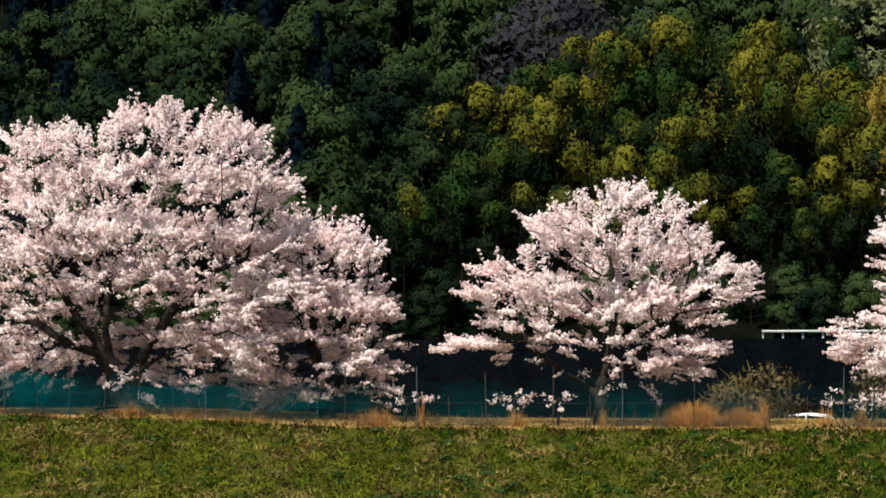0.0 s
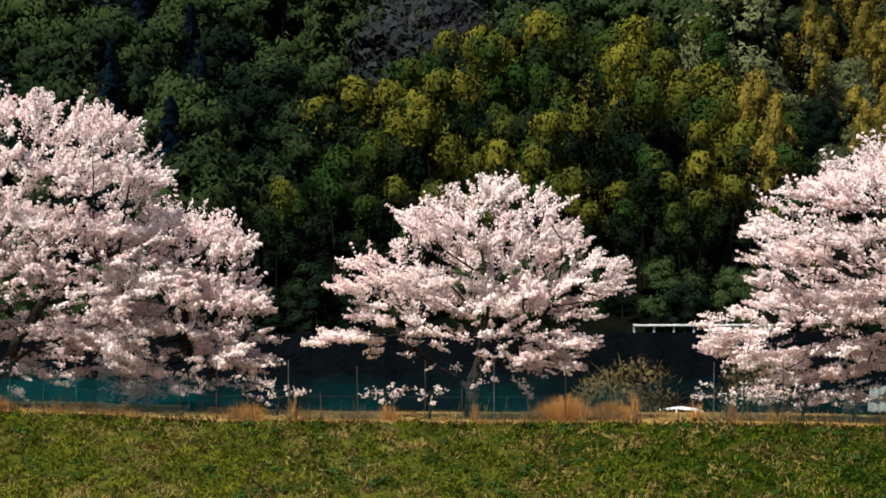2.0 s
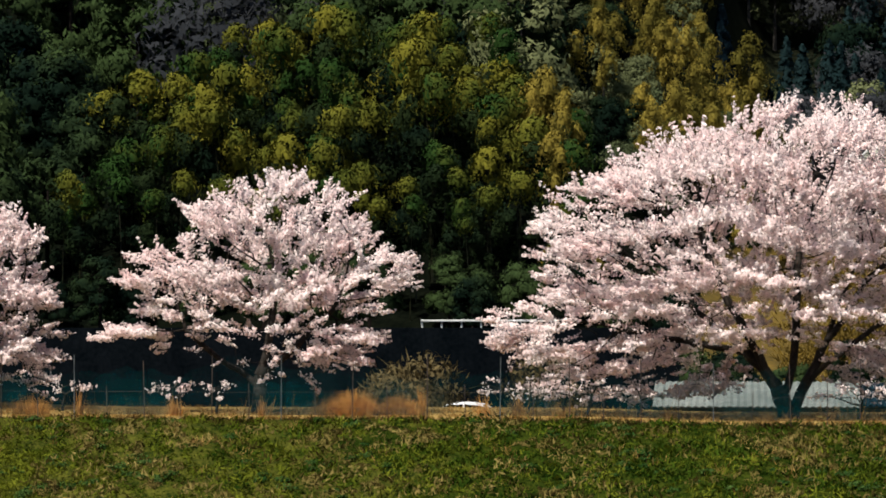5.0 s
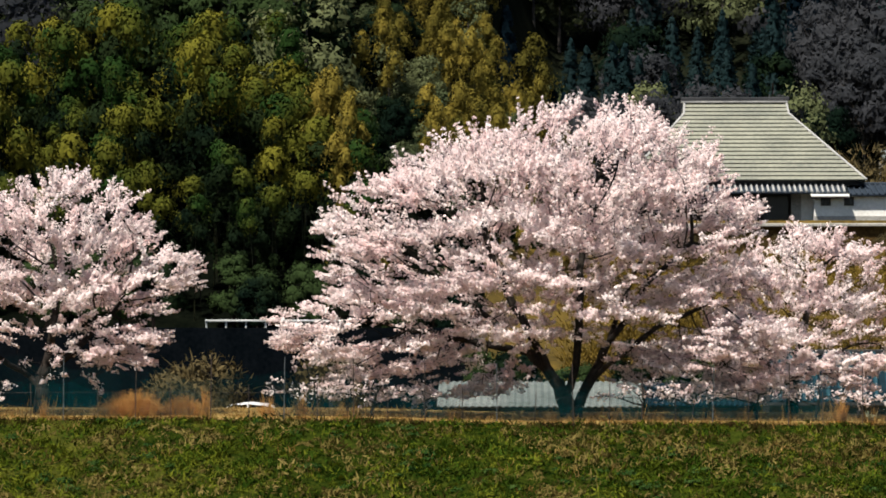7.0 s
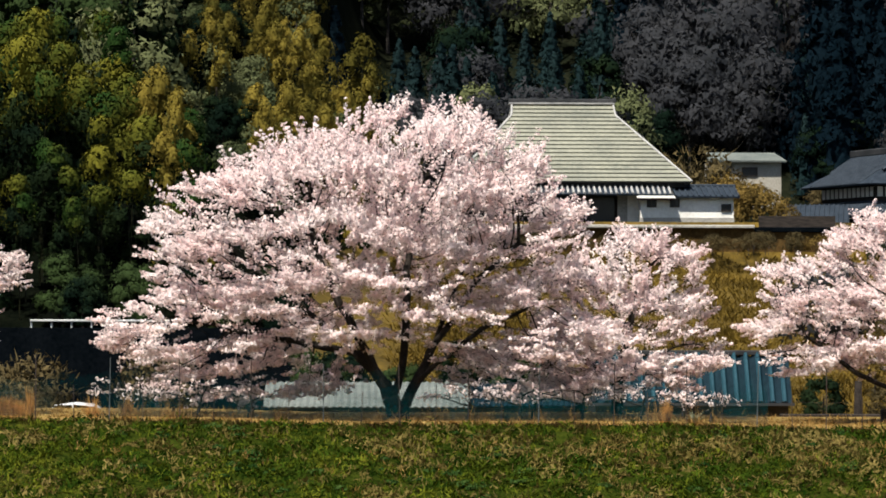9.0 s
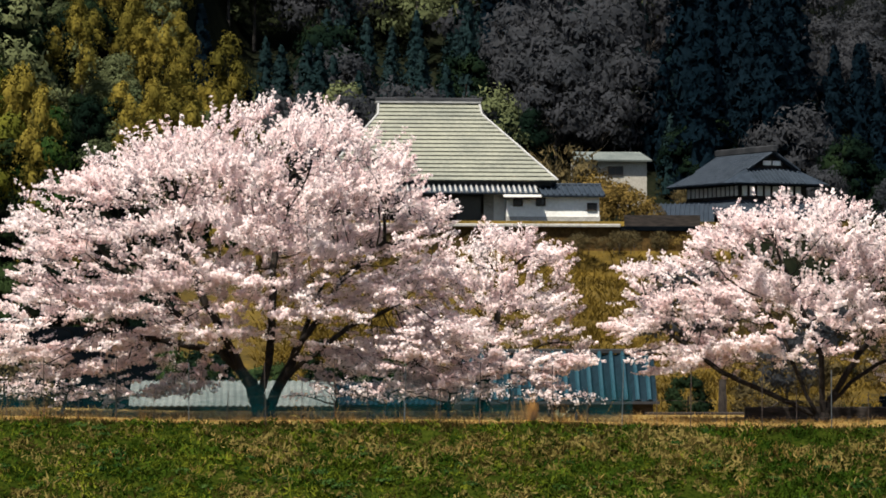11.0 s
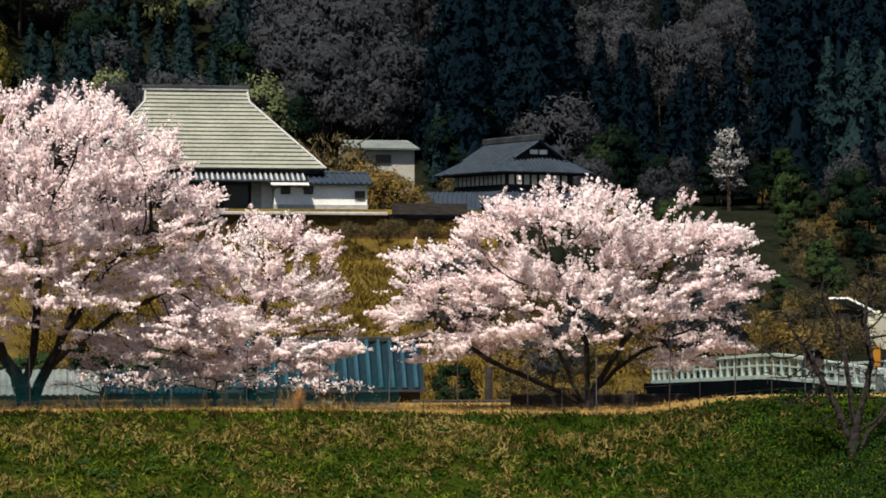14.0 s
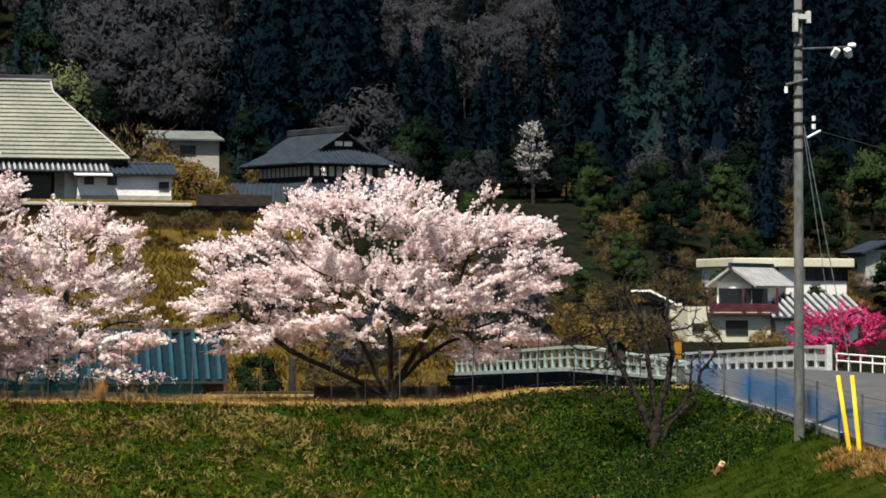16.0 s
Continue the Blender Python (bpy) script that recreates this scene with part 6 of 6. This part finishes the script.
def bank_clutter():
    """What lies and stands on the flat behind the fence."""
    t = thing("lopped_tree", (16.72, 98, float(land(16.72, 98))), "bare grey lopped trunk standing in the field", "tree")
    part("stem", rod((0, 0, -0.2), (0.06, 0, 2.35), 0.15, 0.12, sides=10), "bark", t, smooth=True)
    log = thing("timber_beam", (15.2, 92, float(land(15.2, 92))), "long dark weathered beam lying on the straw", "beam")
    part("beam", boxed((-1.9, 1.9, -0.12, 0.12, -0.02, 0.2), bevel=0.02), "timber", log)
    prop = thing("leaning_pole", (17.0, 92.4, float(land(17.0, 92.4))), "thin wooden pole leaning over the straw", "pole")
    part("pole", rod((-0.5, 0, 0), (0.6, 0.1, 0.75), 0.03, sides=6), "timber", prop)
    log2 = thing("timber_beam", (18.8, 87.6, float(land(18.8, 87.6))), "dark weathered beam lying at the foot of a tree", "beam")
    part("beam", boxed((-1.2, 1.2, -0.1, 0.1, -0.02, 0.2), bevel=0.02), "timber", log2)
    low = thing("stream_wall", (18.2, 87.2, -0.30), "low dark timber and stone edging beside the stream", "wall")
    part("edging", boxed((-2.6, 2.9, -0.12, 0.12, -0.1, 0.42), bevel=0.03), "timber", low)
    roof = thing("hillside_shed", (-5.4, 165, 8.6), "small brown roofed shed among the trees", "shed")
    part("wall", boxed((-0.9, 0.9, 0, 2, -1.0, 1.3)), "timber", roof)
    bm = gable_roof(bmesh.new(), -1.3, 1.3, -0.5, 2.5, 1.25, 2.5, 0.12)
    part("roof", bm, "dry_bank", roof)
    rail = thing("low_rail", (37.8, 100, float(road_z(100))), "low white steel rail beside the road", "rail")
    for z in (0.25, 0.5):
        part("bar", rod((-1.1, 0, z + 0.1), (1.6, 0, z - 0.1), 0.035, sides=6), "white_paint", rail)
    for x in np.arange(-1.1, 1.7, 0.45):
        part("post", rod((x, 0, -0.2), (x, 0, 0.52 - 0.08 * x), 0.025, sides=6), "white_paint", rail)


bank_clutter()

# ---- grass


def blades(tufts, each, x0, x1, y0, y1, h0, h1, w, seed, gate=None, wide=0.10):
    """Tufts of grass, each a handful of blades that lean outwards."""
    rng = np.random.default_rng(seed)
    x, y = rng.uniform(x0, x1, tufts), rng.uniform(y0, y1, tufts)
    if gate is not None:
        k = gate(x, y) > rng.random(tufts)
        x, y = x[k], y[k]
    big = rng.uniform(h0, h1, len(x))
    x, y, big = (np.repeat(q, each) for q in (x, y, big))
    n = len(x)
    ox, oy = rng.normal(0, wide, n), rng.normal(0, wide, n)
    x, y = x + ox, y + oy
    z = land(x, y) - 0.02
    h = big * rng.uniform(0.5, 1.1, n)
    a = rng.uniform(0, np.pi, n)
    lx, ly = rng.normal(0, 0.3, n) * h + ox * 0.8, rng.normal(0, 0.3, n) * h + oy * 0.8
    v = np.stack([np.stack([x - np.cos(a) * w, y - np.sin(a) * w, z], 1), np.stack([x + np.cos(a) * w, y + np.sin(a) * w, z], 1),
                  np.stack([x + lx, y + ly, z + h], 1)], 1).reshape(-1, 3)
    return v.tolist(), np.arange(3 * n).reshape(-1, 3).tolist()


def patches(x, y, s, seed):
    r = np.random.default_rng(seed).uniform(0, 6.28, 6)
    k = (np.sin(x * s + r[0]) + np.sin(y * s * 1.7 + r[1]) + np.sin((x + y) * s * 1.9 + r[2]) + np.sin((x - 1.4 * y) * s * 2.7 + r[3]) + np.sin(x * s * 4.1 + y * s * 2 + r[4])) / 5
    return k


def grass():
    def stuff(name, data, mat, label):
        ob = new(name, mesh_of(name, *data[:2], mat, soft=data[2] if len(data) > 2 else None))
        tagged(ob, label, "grass", kind="stuff")
    def lush(x, y):
        k = x + 4 * patches(x, y, 0.6, 9)
        return 0.5 * sm(-19, -3, k) + 0.5 * sm(11, 17, k)

    def clear(x, y):
        return (x < road_left(y) - 0.15) * 1.0
    stuff("bank_grass", blades(9000, 9, -36, 31, 68, 80.3, 0.05, 0.16, 0.022, 41, lambda x, y: np.clip(0.6 + 0.8 * patches(x, y, 0.8, 1), 0.15, 1) * (1 - lush(x, y)) * clear(x, y)), "blade", "short olive grass on the bank")
    stuff("lush_grass", blades(11000, 9, -26, 31, 62, 80.3, 0.06, 0.2, 0.022, 49, lambda x, y: np.clip(0.7 + 0.8 * patches(x, y, 0.8, 1), 0.2, 1) * lush(x, y) * clear(x, y)), "blade_green", "lush dark green grass on the bank")
    stuff("dry_tufts", blades(4500, 10, -36, 24, 71, 80.1, 0.08, 0.26, 0.018, 42, lambda x, y: np.clip(-0.25 + 1.7 * patches(x, y, 0.9, 2) + (0.75 + 0.9 * patches(x, y, 2.0, 12)) * sm(-2, 5, x) * (1 - sm(18, 22, x)) * sm(0.5, 1.2, 80 - y) * (1 - sm(2.2, 3.6, 80 - y)), 0, 1)), "straw", "dead straw-coloured tufts in the grass")
    stuff("straw_grass", blades(9000, 7, -36, 21, 80.1, 90, 0.04, 0.2, 0.016, 43, lambda x, y: np.clip(0.5 + 0.9 * patches(x, y, 1.0, 11), 0.1, 1)), "straw", "dry straw grass on top of the bank")
    stuff("dry_stalks", blades(1300, 6, -36, 12.5, 80.2, 82.2, 0.25, 0.75, 0.012, 56, lambda x, y: np.clip(0.25 + 1.2 * patches(x, y, 0.9, 31), 0.04, 1)), "stalk", "standing dry brown stalks along the fence")
    # a strip of dark blades stands for the shadow line below the fence
    stuff("crest_grass", blades(3600, 7, -36, 23.5, 79.75, 80.25, 0.06, 0.22, 0.016, 57, lambda x, y: np.clip(0.6 + 0.8 * patches(x, y, 1.3, 32), 0.1, 1)), "crest", "dark brown grass that paints the shadow line along the bank edge")
    stuff("grass_lumps", lumps(9000, 34, 46, 0.55, 1.4, lambda x, y: 1 - lush(x, y)), "blade", "low rounded tussocks of olive grass")
    stuff("lush_lumps", lumps(9000, 34, 50, 0.55, 1.4, lambda x, y: lush(x, y) * (1 - 0.5 * sm(17, 20, x))), "blade_green", "low rounded tussocks of green grass")
    stuff("faded_lumps", lumps(6500, 44, 48, 0.18, -1.5, lambda x, y: (0.7 - 0.4 * lush(x, y)) * (1 - 0.8 * sm(17, 20, x)) + 2.6 * tan_band(x, y), 1.35), "blade_dry", "low rounded tussocks of faded brownish grass")
    stuff("fresh_lumps", lumps(5200, 40, 54, 0.30, 1.4, lambda x, y: 0.30 * sm(-2, 8, x) * sm(2.0, 4.0, 80 - y) + 0.9 * sm(14, 20, x) * sm(0.3, 2.0, 80 - y)), "blade_fresh", "low tussocks of fresh bright green grass")
    stuff("verge_grass", blades(2600, 8, 23.4, 26, 58, 67, 0.06, 0.2, 0.02, 47, lambda x, y: ((x < road_left(y) - 0.1) & (x + 0.3 * np.sin(y * 3) > 24.1)) * 1.0), "straw", "dry grass on the road verge")
    stuff("weeds", weeds(), "weed", "clumps of broad-leaved green weeds in the grass")
    stuff("meadow_grass", blades(10000, 6, 1, 30, 112, 161.1, 0.2, 0.6, 0.05, 52, lambda x, y: np.clip(0.5 + 0.8 * patches(x, y, 0.5, 14), 0.1, 1) * (x > y * 0.02 - 1), 0.3), "meadow", "rough dry meadow grass on the slope")
    stuff("ivy", leaves(ivy_points(), 0.042, np.random.default_rng(44), None, 0, 1.3), "ivy", "ivy leaves trailing down the bank")


def tan_band(x, y):
    """Where dead grass lies thickest: a ragged strip below the top of the bank."""
    return sm(-1, 5, x) * (1 - sm(18, 21, x)) * sm(0.6, 1.3, 80 - y + 0.5 * np.sin(x * 0.7)) * (1 - sm(2.6, 4.0, 80 - y + 0.7 * np.sin(x * 1.1)))


def lumps(count, each, seed, most, swing, zone, size=1.0):
    """Tussocks of unequal size, each a soft dome of short blades."""
    rng = np.random.default_rng(seed)
    x, y = rng.uniform(-36, 26, count), rng.uniform(70.5, 80.0, count)
    k = (np.clip(most + swing * patches(x, y, 1.1, 6) + 0.5 * patches(x, y, 3.1, 7), 0.03, 1) * zone(x, y) > rng.random(count)) & (x < road_left(y) - 0.3)
    x, y = x[k], y[k]
    r = np.repeat((0.10 + 0.32 * rng.random(len(x)) ** 2) * size, each)
    x, y = np.repeat(x, each), np.repeat(y, each)
    n = len(x)
    d = rng.normal(size=(n, 3)) * (1, 1, 0.8)
    d[:, 2] = np.abs(d[:, 2])
    d /= np.linalg.norm(d, axis=1, keepdims=True)
    p = d * np.stack([r * 1.25, r, r * 0.55], 1) * rng.uniform(0.7, 1.1, (n, 1))
    q = np.stack([x + p[:, 0], y + p[:, 1], land(x + p[:, 0], y + p[:, 1]) + p[:, 2]], 1)
    return tufts(q, 0.045 + 0.09 * r, rng, d + (0, -0.1, 0.25), 0.35, 3.2, -1.2)


def weeds():
    rng = np.random.default_rng(53)
    x, y = rng.uniform(-36, 25, 1900), rng.uniform(71, 80.0, 1900)
    k = (np.clip(0.10 + 1.4 * patches(x, y, 0.9, 21), 0.01, 1) > rng.random(1900)) & (x < road_left(y) - 0.4)
    x, y = x[k], y[k]
    r = np.repeat(rng.uniform(0.10, 0.28, len(x)), 40)[:, None]
    x, y = np.repeat(x, 40), np.repeat(y, 40)
    d = rng.normal(size=(len(x), 3))
    d[:, 2] = np.abs(d[:, 2]) + 0.2
    d /= np.linalg.norm(d, axis=1, keepdims=True)
    p = np.stack([x, y, land(x, y)], 1) + d * (1.3, 1.0, 0.6) * r * rng.uniform(0.5, 1.0, (len(x), 1))
    return leaves(p, 0.045, rng, d, 0.75, 1.6)


def ivy_points():
    rng = np.random.default_rng(45)
    x, y = rng.normal(21.8, 2.2, 9000), rng.uniform(70, 79.6, 9000)
    k = x < road_left(y) - 0.3
    x, y = x[k], y[k]
    return np.stack([x, y, land(x, y) + rng.uniform(0.02, 0.3, len(x))], 1)


grass()


def reeds():
    """Clumps of dry pampas grass behind the fence."""
    rng = np.random.default_rng(51)
    for x, y, w, h, n in ((-11.0, 83.5, 1.15, 0.85, 1500), (-9.7, 83.8, 0.9, 0.7, 800), (-8.9, 82.5, 0.18, 1.0, 120), (-6.2, 82.5, 0.2, 0.8, 90), (-13.4, 82.4, 0.15, 0.7, 60),
                          (8.6, 81.2, 0.22, 0.9, 160), (-27.5, 83, 0.7, 0.6, 300), (-20, 82.5, 0.9, 0.7, 260), (-18.5, 82, 0.15, 1.1, 50), (-16, 83, 0.4, 0.7, 120), (-7.2, 83, 0.3, 0.9, 60)):
        g = float(land(x, y))
        c = thing("pampas_clump", (x, y, g), "clump of dry golden pampas grass behind the fence", "grass clump", "pampas clumps")
        a, r = rng.uniform(0, 6.28, n), rng.random(n) ** 0.5 * w * 0.6
        p = np.stack([np.cos(a) * r, np.sin(a) * r, np.zeros(n)], 1)
        tip = p * rng.uniform(1.1, 1.9, n)[:, None] + np.stack([rng.normal(0, 0.08, n), rng.normal(0, 0.08, n), rng.uniform(0.45, 1.0, n) * h * np.sqrt(np.clip(1.05 - (r / (w * 0.62)) ** 2, 0.1, 1))], 1)
        side = np.stack([np.cos(a + 1.6), np.sin(a + 1.6), np.zeros(n)], 1) * 0.014
        v = np.stack([p - side, p + side, tip], 1).reshape(-1, 3)
        part("tuft", (v.tolist(), np.arange(3 * n).reshape(-1, 3).tolist()), "reed", c, kind="stuff")


reeds()


def spiky_plant():
    """A pale rosette of sword-shaped leaves behind the fence."""
    rng = np.random.default_rng(71)
    x, y = 9.6, 83.0
    c = thing("yucca", (x, y, float(land(x, y))), "small pale yucca with sword-shaped leaves", "yucca")
    for k in range(16):
        a, e = k * 2.4, rng.uniform(0.35, 1.35)
        way = np.array((math.cos(a) * math.cos(e), math.sin(a) * math.cos(e), math.sin(e)))
        side = np.array((-math.sin(a), math.cos(a), 0)) * 0.022
        n = rng.uniform(0.32, 0.5)
        tip, mid = way * n - (0, 0, 0.05), way * n * 0.5
        up = np.array((0, 0, 0.012))
        v = [(-side).tolist(), side.tolist(), (mid + side).tolist(), (mid - side).tolist(), tip.tolist(), (mid - up).tolist()]
        part("leaf", (v, [(0, 1, 2, 3), (3, 2, 4), (0, 5, 1), (1, 5, 2), (3, 5, 0), (2, 5, 4), (4, 5, 3)]), "pale_leaf", c)


spiky_plant()
